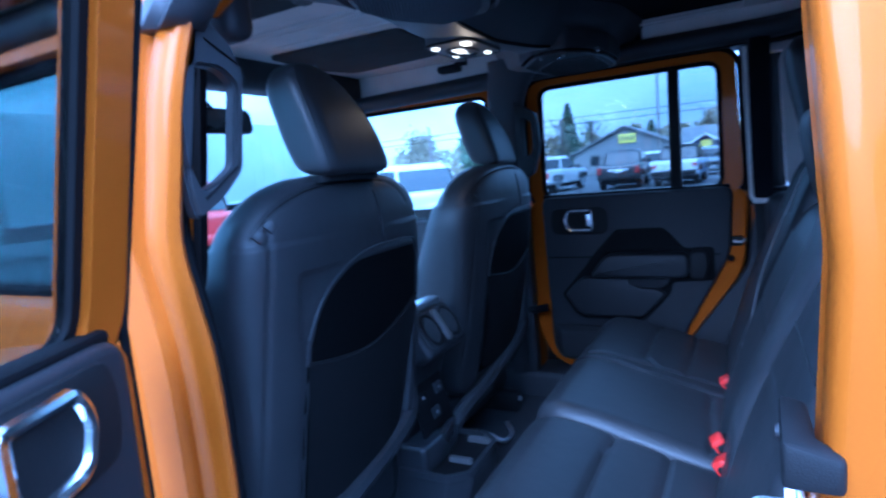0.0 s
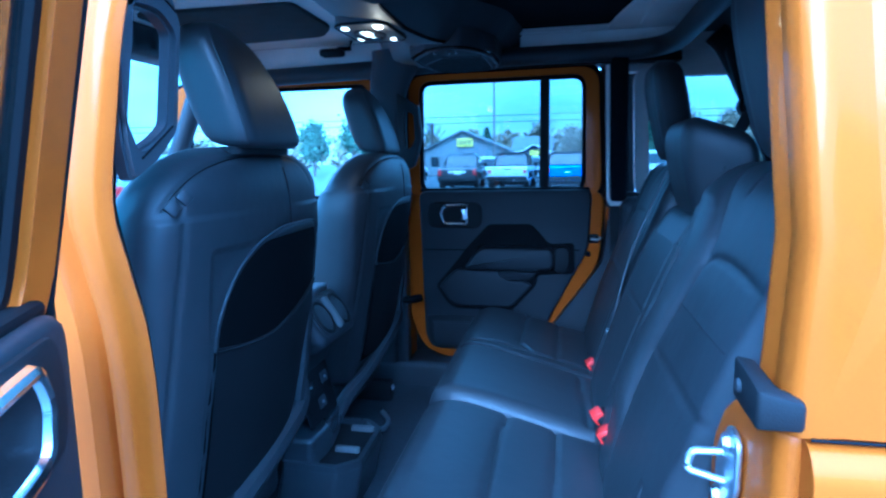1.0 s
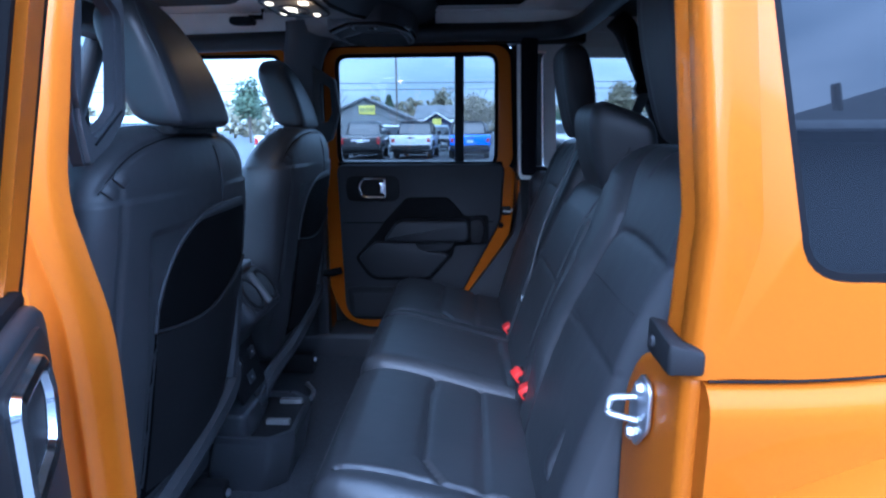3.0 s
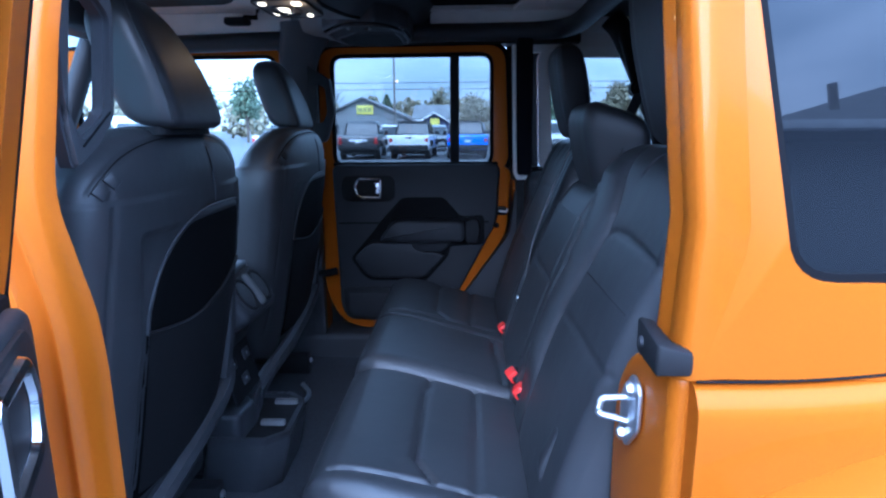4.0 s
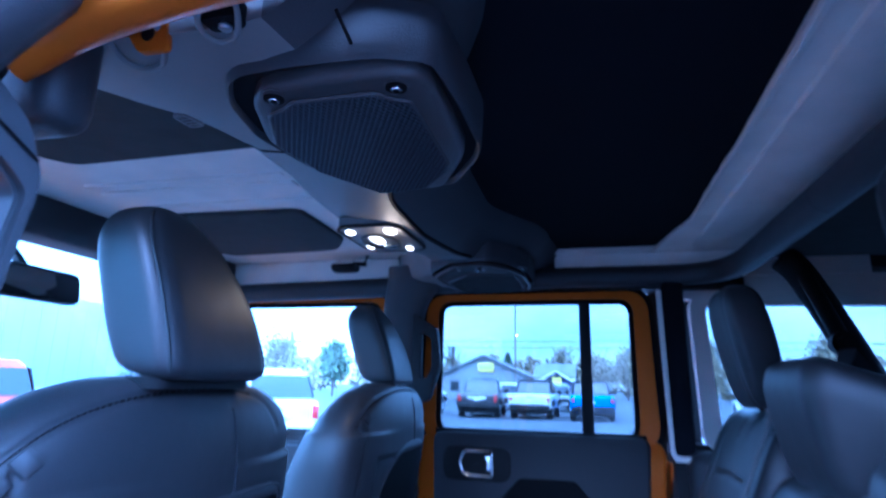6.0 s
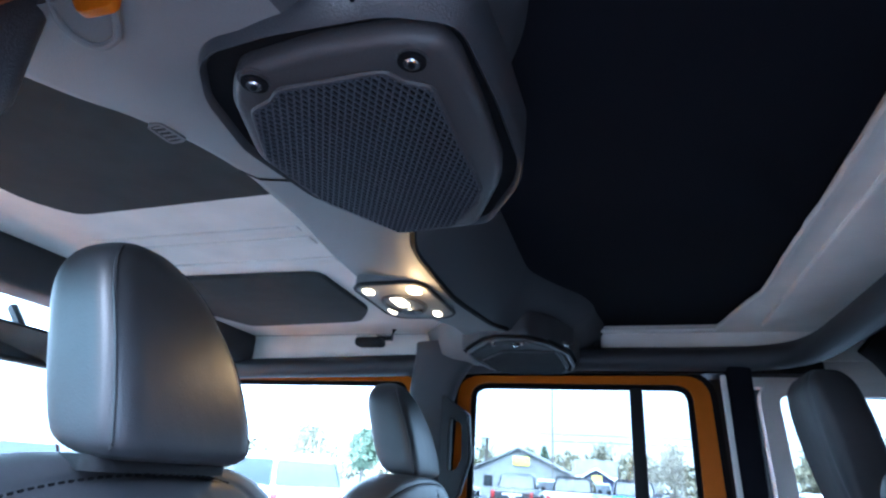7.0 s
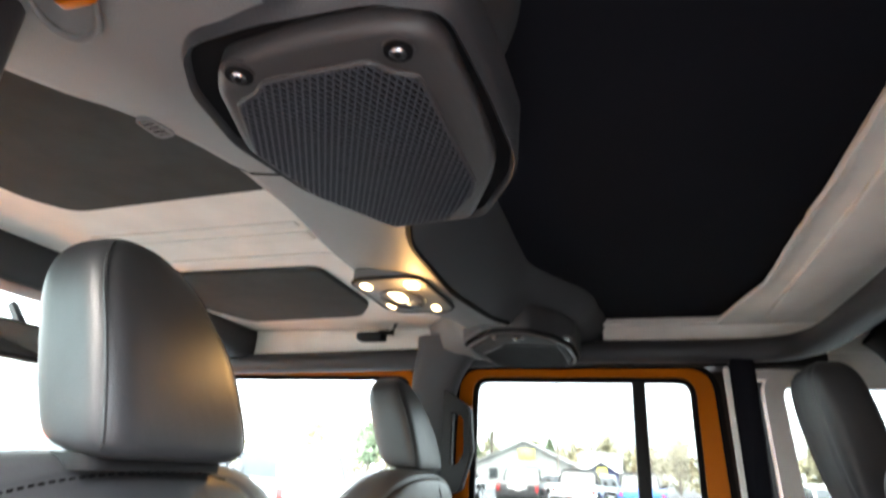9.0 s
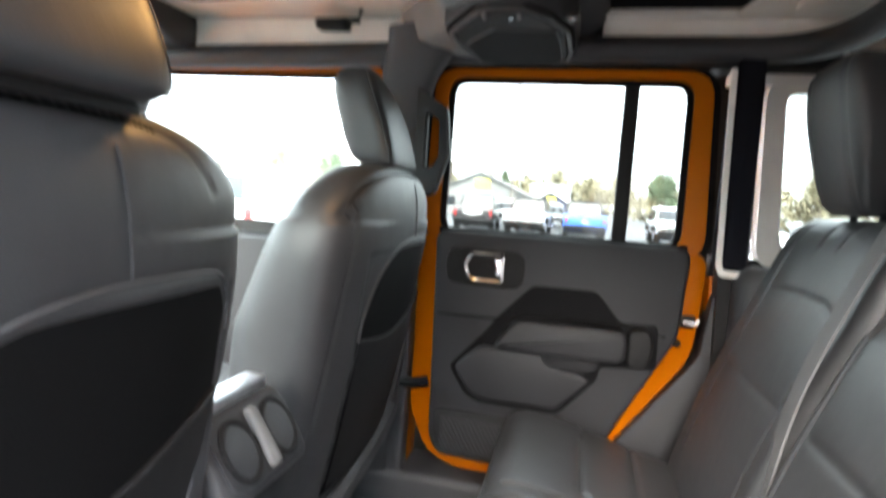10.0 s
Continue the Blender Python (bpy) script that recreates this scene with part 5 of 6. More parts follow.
def middle_headrest():
    prof = [(1.286, 0.228, 0.70), (1.292, 0.214, 0.80), (1.306, 0.200, 0.90), (1.34, 0.184, 0.97), (1.40, 0.170, 1.0), (1.450, 0.162, 1.0), (1.478, 0.166, 0.97), (1.492, 0.176, 0.90), (1.500, 0.196, 0.76), (1.502, 0.225, 0.45)]
    rings = []
    for z, fx, k in smooth_line(prof, 3):
        back = 0.292 - 0.10 * (1 - k)
        ring = []
        for x, y in outline([(fx, -0.105 * k), (fx, 0.105 * k), (back, 0.155 * k), (back, -0.155 * k)], 0.026 * k, 9):
            drop = 0.42 * max(0.0, x - 0.19) * max(0.0, min(1.0, (z - 1.36) / 0.12))
            if x < 0.25:
                x += groove(y, z, [[(-0.062, 1.28), (-0.066, 1.5)], [(-0.052, 1.28), (-0.056, 1.5)]], 0.0035, 0.0025, 0.0)
            ring.append((x, MID + y, z - drop))
        rings.append(ring)
    h = part("headrest", loft(rings), LEATHER, bench, "low wedge-shaped leather headrest", sharp=70)
    for oy in (-0.05, 0.05):
        part("headrest_post", tube([(0.235, MID + oy, 1.25), (0.235, MID + oy, 1.30)], 0.006), PLASTIC_DARK, h)


rear_headrest(0.690, 1.415, 1.690, 0.268, 0.116, 0.95, 0.82, -0.20)
middle_headrest()
rear_headrest(1.505, 1.415, 1.672, 0.240, 0.106, 0.88, 0.74, -0.18)


def ribbon(points, w, side, thick=0.0016):
    sd = Vector(side)
    pts = [Vector(p) for p in points]
    up = [(b - a).normalized().cross(sd).normalized() * thick for a, b in zip(pts, pts[1:] + [2 * pts[-1] - pts[-2]])]
    return loft([[p - sd * w / 2 - u, p + sd * w / 2 - u, p + sd * w / 2 + u, p - sd * w / 2 + u] for p, u in zip(pts, up)])


def belt(label, top, foot, mid):
    b = thing("seat_belt", label, "seat belt", foot, "rear seat belts")
    part("webbing", ribbon(smooth_line([top, mid, foot], 8), 0.046, (0.10, 0.99, 0.05)), WEBBING, b)
    part("anchor", box(foot[0] - 0.012, foot[0] + 0.02, foot[1] - 0.02, foot[1] + 0.02, foot[2] - 0.04, foot[2] + 0.01, 0.006), PLASTIC_DARK, b)
    part("tongue", box(foot[0] - 0.006, foot[0] + 0.006, foot[1] - 0.013, foot[1] + 0.013, foot[2] + 0.02, foot[2] + 0.042, 0.003), STEEL, b)


belt("dark grey seat belt across the far backrest", (0.204, 1.296, 1.436), (0.060, 1.285, 0.955), (0.104, 1.287, 1.18))


strap = thing("seat_belt", "grey seat belt hanging from the roll bar behind the bench", "seat belt", (0.44, 1.60, 1.30), "rear seat belts")
part("webbing", ribbon([(0.44, 1.575, 1.545), (0.40, 1.56, 1.46), (0.36, 1.54, 1.38)], 0.044, (0.9, 0.4, 0.1)), WEBBING, strap)
part("loop", ribbon([(0.45, 1.59, 1.545), (0.50, 1.57, 1.45), (0.56, 1.55, 1.34)], 0.030, (0.9, 0.4, 0.1)), PLASTIC_DARK, strap)


def buckle(x, y, z, rz):
    b = thing("seat_belt_buckle", "black belt buckle with a red release button", "belt buckle", (x, y, z - 0.05), "belt buckles")
    part("buckle_body", box(x - 0.014, x + 0.014, y - 0.02, y + 0.02, z - 0.10, z, 0.006), PLASTIC_DARK, b)
    part("release_button", box(x - 0.018, x + 0.006, y - 0.017, y + 0.017, z - 0.016, z + 0.008, 0.004), RED, b, "red release button")
    b.rotation_euler = (0, radians(-35), radians(rz))
    return b


buckle(0.048, 0.962, 0.926, 10)
buckle(0.057, 0.876, 0.924, -10)
buckle(0.052, 1.318, 0.908, 5)

# ---- outside ----
ASPHALT = mat("wet_asphalt", (0.088, 0.090, 0.094), 0.85, spec=0.12, grain=0.5, grain_scale=25, vary=0.25, vary_scale=0.35, rough_vary=0.2)
SIDING = mat("grey_siding", (0.20, 0.205, 0.205), 0.85, grain=0.3, grain_scale=30, vary=0.08, vary_scale=0.6)
ROOFING = mat("grey_shingle_roof", (0.17, 0.17, 0.17), 0.95, spec=0.1, grain=0.8, grain_scale=14, vary=0.25, vary_scale=2)
NAVY = mat("navy_siding", (0.03, 0.035, 0.10), 0.6, vary_scale=1)
SIGN = mat("yellow_sign", (0.75, 0.68, 0.10), 0.5, vary=0.04)
DULL = mat("faded_sign_bars", (0.32, 0.32, 0.10), 0.6)
WHITE = mat("white_paint", (0.55, 0.56, 0.57), 0.3, coat=0.6, vary=0.03)
BLACK = mat("black_car_paint", (0.02, 0.02, 0.022), 0.3, coat=0.7, vary=0.05)
BLUE = mat("bright_blue_paint", (0.02, 0.14, 0.70), 0.3, coat=0.7, vary=0.05)
RED_PAINT = mat("red_car_paint", (0.38, 0.02, 0.02), 0.3, coat=0.7, vary=0.05)
GREY = mat("grey_car_paint", (0.16, 0.17, 0.18), 0.3, 0.3, coat=0.7, vary=0.05)
CARGLASS = mat("dark_car_glass", (0.02, 0.025, 0.03), 0.08, vary=0.0, rough_vary=0.0)
TRUCK = mat("pale_truck_panel", (0.42, 0.45, 0.45), 0.5, vary=0.08, vary_scale=0.8)
TYRE = mat("tyre_rubber", (0.02, 0.02, 0.02), 0.85)
TAIL = mat("red_tail_lens", (0.28, 0.02, 0.02), 0.25, vary=0.0)
HEADLAMP = mat("clear_headlamp", (0.7, 0.7, 0.7), 0.15, 0.4)
# leaf colours are lifted and greyed, with distance haze put into them
LEAF = mat("hazed_evergreen_leaves", (0.105, 0.140, 0.085), 0.95, vary=0.4, vary_scale=1.5)
OLIVE = mat("hazed_autumn_leaves", (0.20, 0.180, 0.115), 0.95, vary=0.4, vary_scale=1.2)
BARK = mat("bark", (0.09, 0.075, 0.06), 0.9, grain=0.8, grain_scale=20)
POLE = mat("weathered_pole", (0.16, 0.14, 0.12), 0.9, vary=0.2)
TRIM_WHITE = mat("white_trim", (0.7, 0.7, 0.7), 0.6)
gbm = bmesh.new()
vs = [gbm.verts.new(p) for p in ((-600, -500, 0), (600, -500, 0), (600, 1500, 0), (-600, 1500, 0))]
gbm.faces.new(vs)
tagged(part("ground", gbm, ASPHALT, None, kind="structure"), "damp grey asphalt parking lot", "ground")


def vehicle(kind, paint, x, y, rz, label, nose=True, roof_color=None, rugged=False):
    """A parked car about its middle; it faces -y when nose is set, else its tail does."""
    boxy, pickup = kind == "boxy", kind == "pickup"
    car = thing({"boxy": "parked_off_roader", "pickup": "parked_pickup", "suv": "parked_suv"}[kind], label, "car", (0, 0, 0), "parked cars")
    L, W = (5.6, 1.98) if pickup else (4.6, 1.88)
    hgt, belt_z, low = (1.88, 1.18, 0.45) if pickup else (1.86, 1.15, 0.50) if boxy else (1.76, 1.05, 0.32)
    h = L / 2
    hood = belt_z - 0.05
    # side profile along y (front at -y)
    lowp = [(-h, low), (-h, hood - 0.12), (-h + 0.10, hood), (-h + 1.35, belt_z), (h - 0.05, belt_z), (h, belt_z - 0.1), (h, low)]
    def sideways(u, v, d):
        return (d, u, v)
    part("car_body", plate(outline(lowp, 0.08), sideways, -W / 2, W / 2, 0.07, 3), paint, car)
    c0, c1 = -h + (1.55 if not boxy else 1.35), (h - 1.75 if pickup else h - 0.06)
    slope = 0.35 if boxy else 0.65
    rings = []
    for z, a, b, w in ((belt_z - 0.02, c0, c1, W / 2 - 0.06), (hgt - 0.10, c0 + slope, c1 - (0.12 if boxy else 0.25), W / 2 - 0.16), (hgt, c0 + slope + 0.25, c1 - 0.32, W / 2 - 0.28)):
        rings.append(sq_ring(0, (a + b) / 2, w, (b - a) / 2, z, 9, 40))
    part("cabin", loft(rings), roof_color or paint, car, "", sharp=30)
    for sx in (-1, 1):
        part("side_window", plate(outline([(c0 + 0.28, belt_z + 0.05), (c1 - 0.12, belt_z + 0.05), (c1 - 0.28, hgt - 0.14), (c0 + slope + 0.12, hgt - 0.14)], 0.05), lambda u, v, d, sx=sx: (sx * (W / 2 - 0.055 - 0.1 * (v - belt_z) / (hgt - belt_z) * 1.15 + d), u, v), -0.01, 0.012), CARGLASS, car)
    for end, edge, sl in ((-1, c0, slope), (1, c1, -(0.12 if boxy else 0.25))):
        rr = outline([(-W / 2 + 0.16, belt_z + 0.05), (W / 2 - 0.16, belt_z + 0.05), (W / 2 - 0.24, hgt - 0.15), (-W / 2 + 0.24, hgt - 0.15)], 0.06)
        part("windscreen" if end < 0 else "rear_window", plate(rr, lambda u, v, d, end=end, edge=edge, sl=sl: (u, edge + sl * (v - belt_z) / (hgt - 0.1 - belt_z) + end * d, v), -0.02, 0.012), CARGLASS, car)
    if pickup:
        part("bed_well", box(-W / 2 + 0.16, W / 2 - 0.16, c1 + 0.1, h - 0.14, belt_z - 0.05, belt_z + 0.006), PLASTIC_DARK, car)
    part("front_bumper", box(-W / 2 + 0.03, W / 2 - 0.03, -h - 0.14, -h + 0.05, low + 0.02, low + 0.27, 0.04), PLASTIC_DARK if boxy or rugged or paint is BLACK else CHROME if pickup else paint, car)
    part("rear_bumper", box(-W / 2 + 0.03, W / 2 - 0.03, h - 0.05, h + 0.14, low + 0.02, low + 0.25, 0.04), PLASTIC_DARK if boxy or rugged or paint is BLACK else CHROME if pickup else paint, car)
    grille = part("grille", box(-0.45 if boxy else -0.62, 0.45 if boxy else 0.62, -h - 0.03, -h + 0.02, low + 0.30, hood - 0.16, 0.02), PLASTIC_DARK, car)
    if boxy:
        for k in range(7):
            part("grille_bar", box(-0.39 + k * 0.118, -0.39 + k * 0.118 + 0.05, -h - 0.05, -h - 0.02, low + 0.34, hood - 0.2, 0.01), paint, grille)
        part("spare_wheel", disc(0.39, 0.25, (0, h + 0.16, belt_z - 0.02), "y", 24, 0.05), TYRE, car)
    for sx in (-1, 1):
        part("headlight", disc(0.10, 0.06, (sx * 0.62, -h - 0.01, hood - 0.24), "y", 16, 0.01) if boxy else box(sx * 0.80 - 0.12, sx * 0.80 + 0.12, -h - 0.03, -h + 0.02, hood - 0.32, hood - 0.14, 0.02), HEADLAMP, car)
        part("tail_light", box(sx * (W / 2 - 0.12) - 0.08, sx * (W / 2 - 0.12) + 0.08, h - 0.02, h + 0.03, belt_z - (0.34 if rugged else 0.42), belt_z - (0.16 if rugged else 0.10), 0.02), TAIL, car)
        part("door_mirror", box(sx * (W / 2 + 0.12) - 0.10, sx * (W / 2 + 0.12) + 0.10, c0 + 0.3, c0 + 0.42, belt_z, belt_z + 0.2, 0.03), PLASTIC_DARK, car)
        for fy in (-h + 0.95, h - 1.0):
            wheel = part("wheel", disc(0.40, 0.27, (sx * (W / 2 - 0.12), fy, 0.40), "x", 28, 0.04), TYRE, car)
            part("rim", disc(0.23, 0.03, (sx * (W / 2 + 0.015), fy, 0.40), "x", 16, 0.008), STEEL, wheel)
            part("fender", plate(outline([(fy - 0.58, 0.62), (fy - 0.40, 0.92), (fy + 0.40, 0.92), (fy + 0.58, 0.62), (fy + 0.46, 0.62), (fy + 0.30, 0.83), (fy - 0.30, 0.83), (fy - 0.46, 0.62)], 0.06), sideways, *((W / 2 - 0.05, W / 2 + 0.09) if sx > 0 else (-W / 2 - 0.09, -W / 2 + 0.05))), PLASTIC_DARK if boxy or pickup else paint, car)
    if rugged:
        part("tailgate_latch", box(-0.16, 0.16, h + 0.004, h + 0.022, belt_z - 0.17, belt_z - 0.10, 0.01), PLASTIC_DARK, car)
        part("tow_hitch", box(-0.10, 0.10, h + 0.12, h + 0.20, low - 0.05, low + 0.10, 0.02), PLASTIC_DARK, car)
    part("number_plate", box(-0.15, 0.15, h + 0.005, h + 0.03, low + 0.36, low + 0.46, 0.005), TRIM_WHITE, car)
    if pickup:
        part("tailgate_band", box(-0.45, 0.45, h - 0.002, h + 0.012, belt_z - 0.3, belt_z - 0.2, 0.004), STEEL if paint is BLACK else paint, car)
    part("underbody", box(-W / 2 + 0.2, W / 2 - 0.2, -h + 0.2, h - 0.2, 0.25, low + 0.05, 0.03), PLASTIC_DARK, car)
    car.matrix_basis = pose(x, y, 0, 0, 0, rz + (0 if nose else 180))
    return car


vehicle("pickup", BLACK, -5.35, 31.0, 3, "black pickup parked tail-on in the far row", nose=False)
vehicle("pickup", WHITE, -2.65, 31.2, -2, "white pickup with a black top, parked tail-on in the far row", nose=False, roof_color=PLASTIC_DARK, rugged=True)
vehicle("pickup", BLUE, 0.05, 31.2, 2, "bright blue pickup with a black top, parked tail-on", nose=False, roof_color=PLASTIC_DARK, rugged=True)
vehicle("pickup", WHITE, -9.2, 31.0, -6, "white pickup parked tail-on at the end of the row", nose=False)
vehicle("boxy", WHITE, 4.4, 31.5, 0, "white off-roader with a dark grille, parked nose-on")
vehicle("suv", WHITE, -5.0, 40.0, 10, "white suv parked behind the first row", nose=False)
vehicle("boxy", GREY, 0.6, 40.5, 0, "dark grey off-roader parked behind the blue pickup")
vehicle("suv", GREY, -2.0, 40.5, 4, "grey suv parked behind the first row")
vehicle("suv", WHITE, -8.7, 13.6, 58, "white suv with red tail lights parked close by", nose=False)
vehicle("suv", GREY, -12.6, 15.0, 50, "grey suv parked beside the white one", nose=False)
vehicle("suv", RED_PAINT, -12.8, 9.2, 75, "red suv parked ahead of the car", nose=False)
vehicle("boxy", BLACK, -13.5, 2.0, 85, "black off-roader parked ahead of the car", nose=False)
vehicle("suv", WHITE, 8.0, 31.0, 0, "white suv parked at the end of the far row")
vehicle("pickup", GREY, 12.5, 31.5, 0, "grey pickup parked nose-on in the far row")
vehicle("boxy", GREY, 7.8, -5.2, 190, "dark grey off-roader parked by the building")
vehicle("suv", GREY, 4.6, -5.4, 175, "grey suv parked by the building")


def box_truck(x0, x1, y0, y1, label):
    """A delivery truck along y, its cab at the y0 end."""
    t = thing("parked_box_truck", label, "truck", ((x0 + x1) / 2, (y0 + y1) / 2, 0), "parked cars")
    cargo = part("cargo_box", box(x0, x1, y0 + 2.1, y1, 1.05, 4.25, 0.05, 2), TRUCK, t, "pale grey cargo box")
    n = int((y1 - y0 - 2.1) / 0.62)
    for k in range(1, n):
        part("panel_rib", box(x1 - 0.005, x1 + 0.012, y0 + 2.1 + 0.62 * k - 0.02, y0 + 2.1 + 0.62 * k + 0.02, 1.12, 4.18, 0.004), TRUCK, cargo)
    part("skirt_rail", box(x1 - 0.02, x1 + 0.02, y0 + 2.1, y1, 1.0, 1.12, 0.01), STEEL, cargo)
    cab_line = outline([(y0, 0.55), (y0 - 0.02, 1.6), (y0 + 0.45, 2.55), (y0 + 1.95, 2.6), (y0 + 1.95, 0.55)], 0.12)
    cab = part("cab", plate(cab_line, lambda u, v, d: (d, u, v), x0 + 0.1, x1 - 0.1, 0.06, 3), TRUCK, t)
    part("cab_window", plate(outline([(y0 + 0.35, 1.65), (y0 + 0.62, 2.35), (y0 + 1.5, 2.38), (y0 + 1.5, 1.62)], 0.06), lambda u, v, d: (d, u, v), x1 - 0.11, x1 - 0.085), CARGLASS, cab)
    part("chassis", box(x0 + 0.5, x1 - 0.5, y0 + 0.5, y1 - 0.2, 0.55, 1.02, 0.03), PLASTIC_DARK, t)
    for wy in (y0 + 1.0, y1 - 2.2):
        for wx in (x0 + 0.22, x1 - 0.22):
            w = part("wheel", disc(0.48, 0.34, (wx, wy, 0.48), "x", 28, 0.05), TYRE, t)
            part("rim", disc(0.28, 0.36, (wx, wy, 0.48), "x", 18, 0.01), STEEL, w)
    return t


box_truck(-20.6, -18.1, 6.5, 21.5, "pale grey box truck parked beyond the cars ahead")


def building(name, label, x0, x1, y0, y1, eave, ridge, wall, gable_front, category="building"):
    """A gabled building; gable_front: the gable faces -y and +y, else the eaves do."""
    b = thing(name, label, category, ((x0 + x1) / 2, (y0 + y1) / 2, 0))
    part("wall", box(x0, x1, y0, y1, 0, eave), wall, b)
    xm, ym, o = (x0 + x1) / 2, (y0 + y1) / 2, 0.45
    if gable_front:
        part("gable", plate([(x0, eave), (x1, eave), (xm, ridge)], lambda u, v, d: (u, d, v), y0, y1), wall, b)
        for sx, e in ((-1, x0), (1, x1)):
            ee, ez = e + sx * o, eave - o * (ridge - eave) / (xm - x0)
            part("roof", loft([[(ee, y0 - o, ez), (ee, y0 - o, ez + 0.18), (ee, y1 + o, ez + 0.18), (ee, y1 + o, ez)], [(xm, y0 - o, ridge), (xm, y0 - o, ridge + 0.18), (xm, y1 + o, ridge + 0.18), (xm, y1 + o, ridge)]]), ROOFING, b)
    else:
        part("gable", plate([(y0, eave), (y1, eave), (ym, ridge)], lambda u, v, d: (d, u, v), x0, x1), wall, b)
        for sy, e in ((-1, y0), (1, y1)):
            ee, ez = e + sy * o, eave - o * (ridge - eave) / (ym - y0)
            part("roof", loft([[(x0 - o, ee, ez), (x0 - o, ee, ez + 0.18), (x1 + o, ee, ez + 0.18), (x1 + o, ee, ez)], [(x0 - o, ym, ridge), (x0 - o, ym, ridge + 0.18), (x1 + o, ym, ridge + 0.18), (x1 + o, ym, ridge)]]), ROOFING, b)
        part("fascia", box(x0 - o, x1 + o, y0 - o - 0.03, y0 - o, eave - 0.32, eave - 0.1), TRIM_WHITE, b)
        part("fascia", box(x0 - o, x1 + o, y1 + o, y1 + o + 0.03, eave - 0.32, eave - 0.1), TRIM_WHITE, b)
    return b


shop = building("shop_building", "low grey gabled building with a yellow sign", -16.0, -5.3, 62, 74, 2.3, 4.65, SIDING, True)
wing = building("shop_wing", "grey side wing with a low pitched roof", -5.2, -1.6, 64, 72, 2.6, 4.0, SIDING, False)
part("window", box(-4.8, -3.6, 63.93, 64.02, 1.2, 2.1), CARGLASS, wing)
for gx in (-14.2, -12.0, -8.2, -6.8):
    part("window", box(gx, gx + 0.9, 61.94, 62.02, 1.0, 2.0), CARGLASS, shop)
board = thing("yellow_sign", "yellow sign board with faded marks on the gable", "sign", (-10.4, 61.9, 3.4))
part("sign_board", box(-11.25, -9.55, 61.84, 61.96, 3.05, 3.95, 0.02), SIGN, board)
for k, (a, b) in enumerate(((-11.1, -10.65), (-10.55, -10.2), (-10.1, -9.7))):
    part("sign_bar", box(a, b, 61.82, 61.842, 3.28, 3.74), DULL, board)
kiosk = building("navy_kiosk", "small navy building with white gable trim and a yellow panel", -4.6, -1.2, 58, 61, 2.0, 2.95, NAVY, True)
part("panel", box(-3.3, -2.4, 57.9, 57.98, 1.6, 2.5), SIGN, kiosk)
for sx in (-1, 1):
    part("gable_trim", tube([(-2.9 + sx * 2.1, 57.52, 1.80), (-2.9, 57.52, 3.05)], 0.08, 6), TRIM_WHITE, kiosk)
office = thing("dealer_building", "long dark grey building with a hipped roof behind the parked car", "building", (22, -14, 0))
part("wall", box(5.0, 40, -20, -8.1, 0, 4.05), SIDING, office)
eaves = [(4.4, -7.6), (40.6, -7.6), (40.6, -20.6), (4.4, -20.6)]
hip = bmesh.new()
low = [hip.verts.new((*q, 4.05)) for q in eaves]
rim = [hip.verts.new((*q, 4.22)) for q in eaves]
ridge = [hip.verts.new(q) for q in ((10.9, -14.1, 7.4), (34.1, -14.1, 7.4))]
hip.faces.new(low)
for k in range(4):
    hip.faces.new((low[k], low[(k + 1) % 4], rim[(k + 1) % 4], rim[k]))
for f in ((rim[0], rim[1], ridge[1], ridge[0]), (rim[1], rim[2], ridge[1]), (rim[2], rim[3], ridge[0], ridge[1]), (rim[3], rim[0], ridge[0])):
    hip.faces.new(f)
part("roof", hip, ROOFING, office, "grey shingle hipped roof", smooth=False)
part("gutter", box(4.38, 40.6, -7.60, -7.50, 4.06, 4.20, 0.02), TRIM_WHITE, office)
part("roof_vent", disc(0.08, 0.7, (6.3, -9.0, 5.0), "z", 12), POLE, office)
for k in range(6):
    part("window", box(7.0 + k * 5.2, 9.4 + k * 5.2, -8.14, -8.06, 0.9, 2.4), CARGLASS, office)


def leaf_clumps(n, cx, cy, z0, z1, rx, cone, size, rng):
    bm = bmesh.new()
    lobes = [(rng.uniform(-0.6, 0.6), rng.uniform(-0.6, 0.6), rng.uniform(0.12, 0.86), rng.uniform(0.24, 0.46)) for _ in range(11)]
    for _ in range(n):
        t = rng.random()
        z = z0 + (z1 - z0) * t
        r = rx * ((1 - t) ** 0.8 + 0.05 if cone else math.sqrt(max(0.05, 1 - (2 * t - 1) ** 2)))
        a, q = rng.random() * 6.283, r * math.sqrt(rng.random())
        c = Vector((cx + q * math.cos(a), cy + q * math.sin(a), z))
        if not cone and n > 200:
            u, v, w, k = rng.choice(lobes)
            c = Vector((cx + rx * (u * (1.15 - w) + rng.gauss(0, 0.5) * k), cy + rx * (v * (1.15 - w) + rng.gauss(0, 0.5) * k), z0 + (z1 - z0) * max(0.0, w + rng.gauss(0, 0.35) * k)))
        m = pose(*c, rng.uniform(0, 360), rng.uniform(0, 360), rng.uniform(0, 360))
        s = size * rng.uniform(0.5, 1.3)
        f = [bm.verts.new(m @ Vector(p)) for p in ((-s, -s * 0.5, 0), (0, -s * 0.7, s * 0.2), (s, -s * 0.3, 0), (s * 0.6, s * 0.6, -s * 0.15), (-s * 0.5, s * 0.7, 0.1 * s))]
        bm.faces.new(f)
    return bm


rng = random.Random(5)


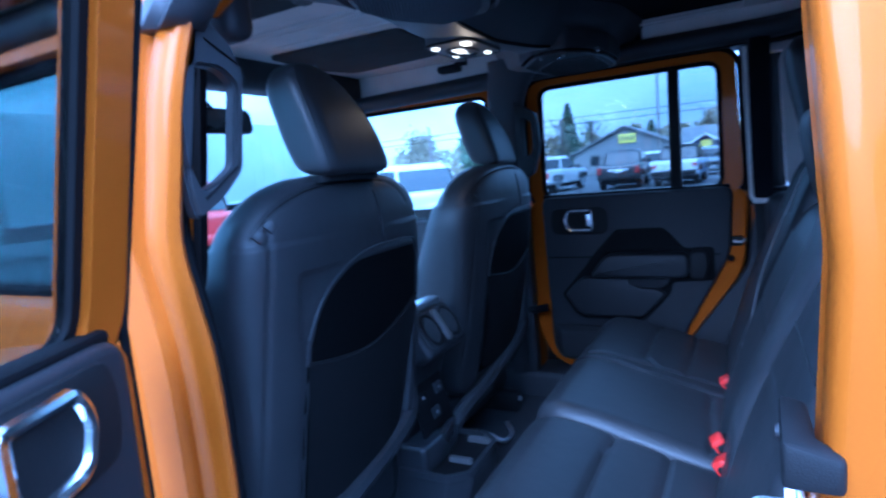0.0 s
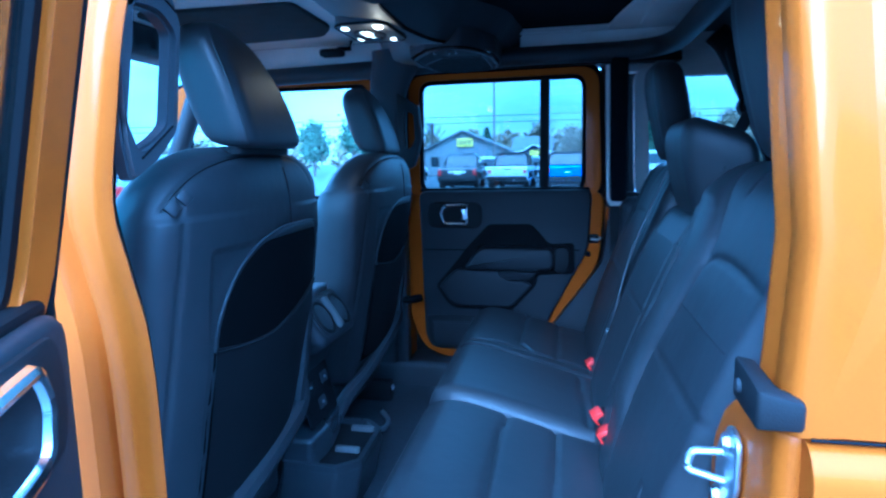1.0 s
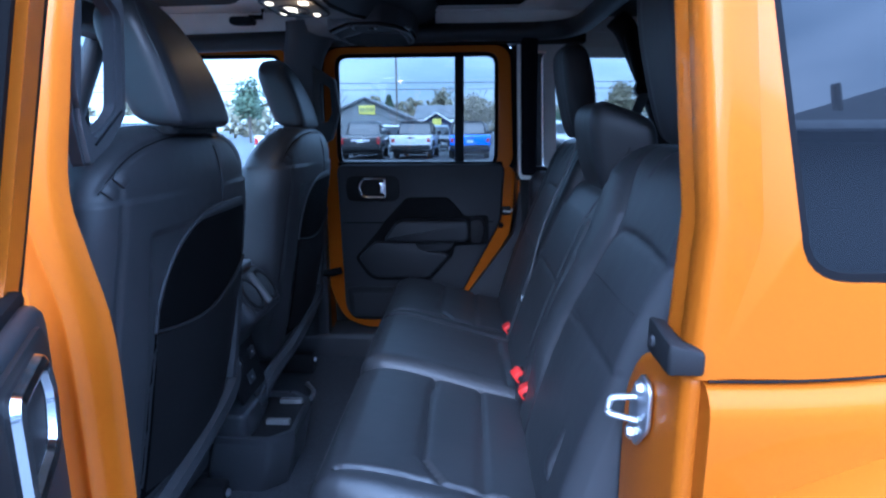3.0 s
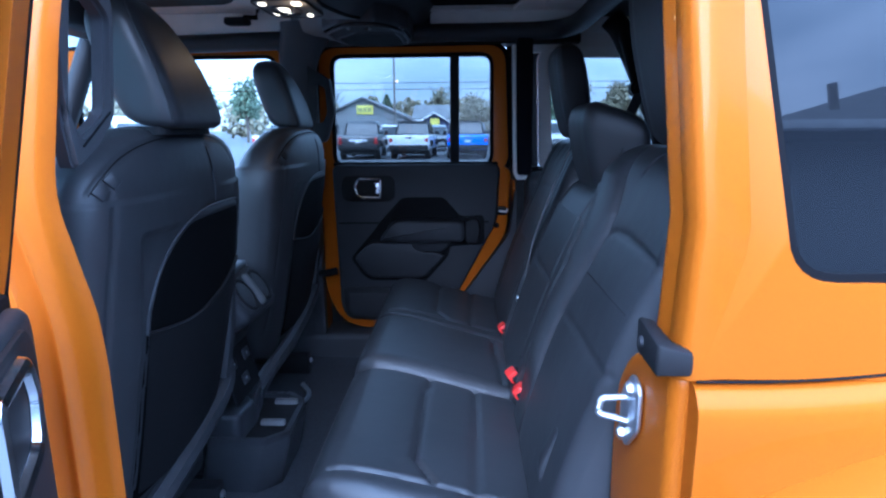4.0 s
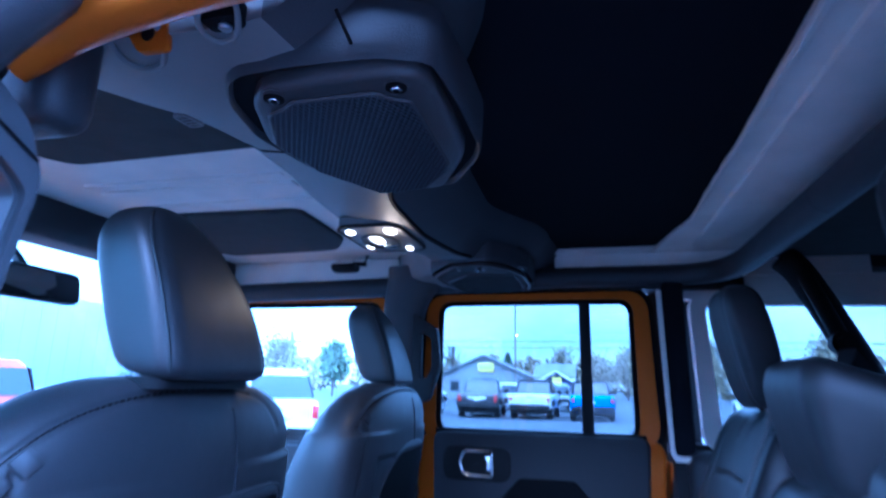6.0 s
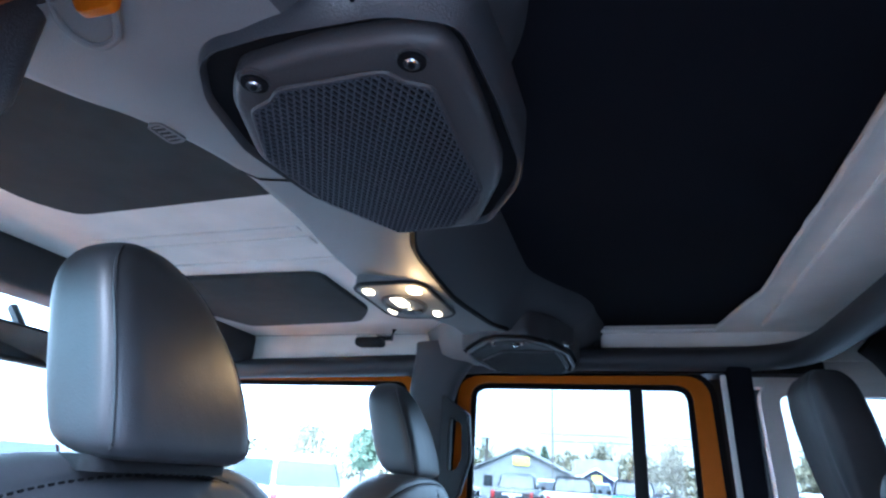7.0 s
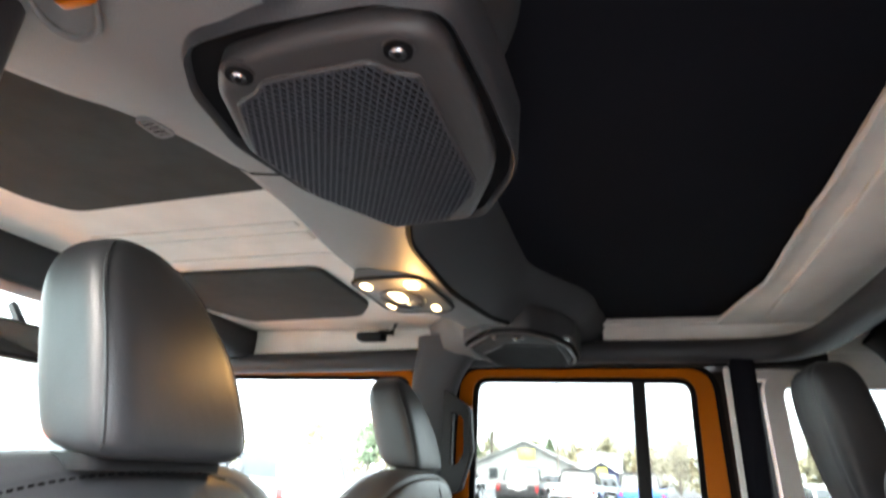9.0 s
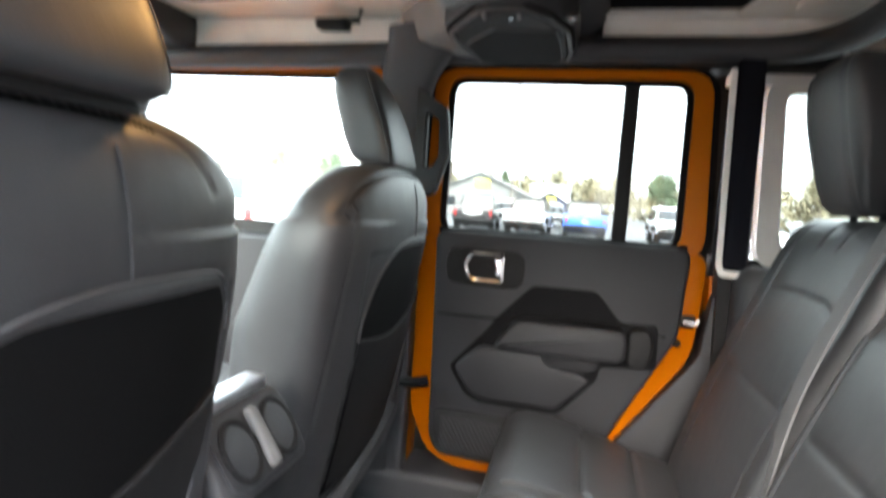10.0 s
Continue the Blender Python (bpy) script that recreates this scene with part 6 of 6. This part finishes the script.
def tree(x, y, height, width, cone, leaves, label, bare=False):
    t = thing("tree", label, "tree", (x, y, 0), "trees")
    trunk = tube([(x, y, 0), (x + 0.05, y, height * 0.5), (x, y, height * 0.92)], 0.1 + height * 0.012, 7)
    for k in range(16 if bare else 8):
        z, a = height * rng.uniform(0.3, 0.85), rng.random() * 6.28
        d = Vector((math.cos(a), math.sin(a), rng.uniform(0.5, 1.3))) * width * rng.uniform(0.3, 0.6)
        trunk = tube([(x, y, z), Vector((x, y, z)) + d * 0.6, Vector((x, y, z)) + d * 1.1 + Vector((0.1, 0, 0.3))], 0.045, 4, trunk)
    part("trunk", trunk, BARK, t)
    part("crown", leaf_clumps(400 if bare else 2600, x, y, height * (0.12 if cone else 0.28), height, width, cone, 0.09 if bare else 0.21, rng), leaves, t, kind="stuff", smooth=False)


for x, y, hh, ww, cone, bare in ((-21.7, 82, 9.7, 1.9, True, False), (-10.9, 84, 6.2, 1.5, True, False), (-13.0, 85, 5.7, 1.7, True, False), (-3.5, 86, 6.6, 3.0, False, False), (1.6, 84, 6.2, 3.2, False, False), (5.6, 88, 6.8, 3.0, False, False), (10.5, 82, 6.5, 3.2, False, False), (15.5, 84, 7.5, 3.2, False, False), (21, 80, 7, 3.4, False, False), (-18, 80, 7.5, 3.0, False, True), (-21.5, 78, 8.0, 3.2, False, True), (-26, 70, 6.6, 2.8, False, False), (-30.5, 68, 6.4, 2.6, False, False), (-37, 66, 7.0, 3.0, False, False), (27, 76, 7.5, 3.4, False, False), (34, 70, 8, 3.6, False, True), (-46, 40, 7, 3.2, False, False), (-50, 22, 7.5, 3.2, False, True)):
    tree(x, y, hh, ww, cone, OLIVE if (int(x) % 2 and not cone) else LEAF, "bare brown tree beyond the lot" if bare else "dark conifer behind the building" if cone else "leafy tree beyond the parking lot", bare)
wood = bmesh.new()
for k in range(120):
    x = -90 + 180 * k / 119 + rng.uniform(-1, 1)
    y = 104 + rng.uniform(-6, 6)
    merged(wood, leaf_clumps(60, x, y, 0.5, rng.uniform(4.6, 7.2), 2.2, False, 0.55, rng))
tagged(part("far_woods", wood, OLIVE, None, kind="stuff", smooth=False), "hazy belt of trees on the skyline", "woods")

lamp_post = thing("light_pole", "tall thin parking lot light pole", "light pole", (-5.3, 45, 0))
part("pole", tube([(-5.3, 45, 0), (-5.3, 45, 11)], 0.075, 8), POLE, lamp_post)
part("lamp_head", box(-5.8, -4.8, 44.8, 45.2, 10.9, 11.05, 0.03), POLE, lamp_post)
for px, py in ((-27, 50.3), (22, 50.3)):
    up = thing("utility_pole", "weathered wooden utility pole with a crossarm", "utility pole", (px, py, 0), "utility poles")
    part("pole", tube([(px, py, 0), (px, py, 6.1)], 0.13, 8), POLE, up)
    part("crossarm", box(px - 1.1, px + 1.1, py - 0.06, py + 0.06, 5.15, 5.30), POLE, up)
for name, z, y in (("power_line", 4.75, 50.15), ("power_line", 5.30, 50.3)):
    wire = tube([(x, y, z + 0.02 * math.cos(x / 8)) for x in range(-60, 61, 6)], 0.022, 4)
    tagged(part(name, wire, RUBBER, None), "black overhead power line", "power line")
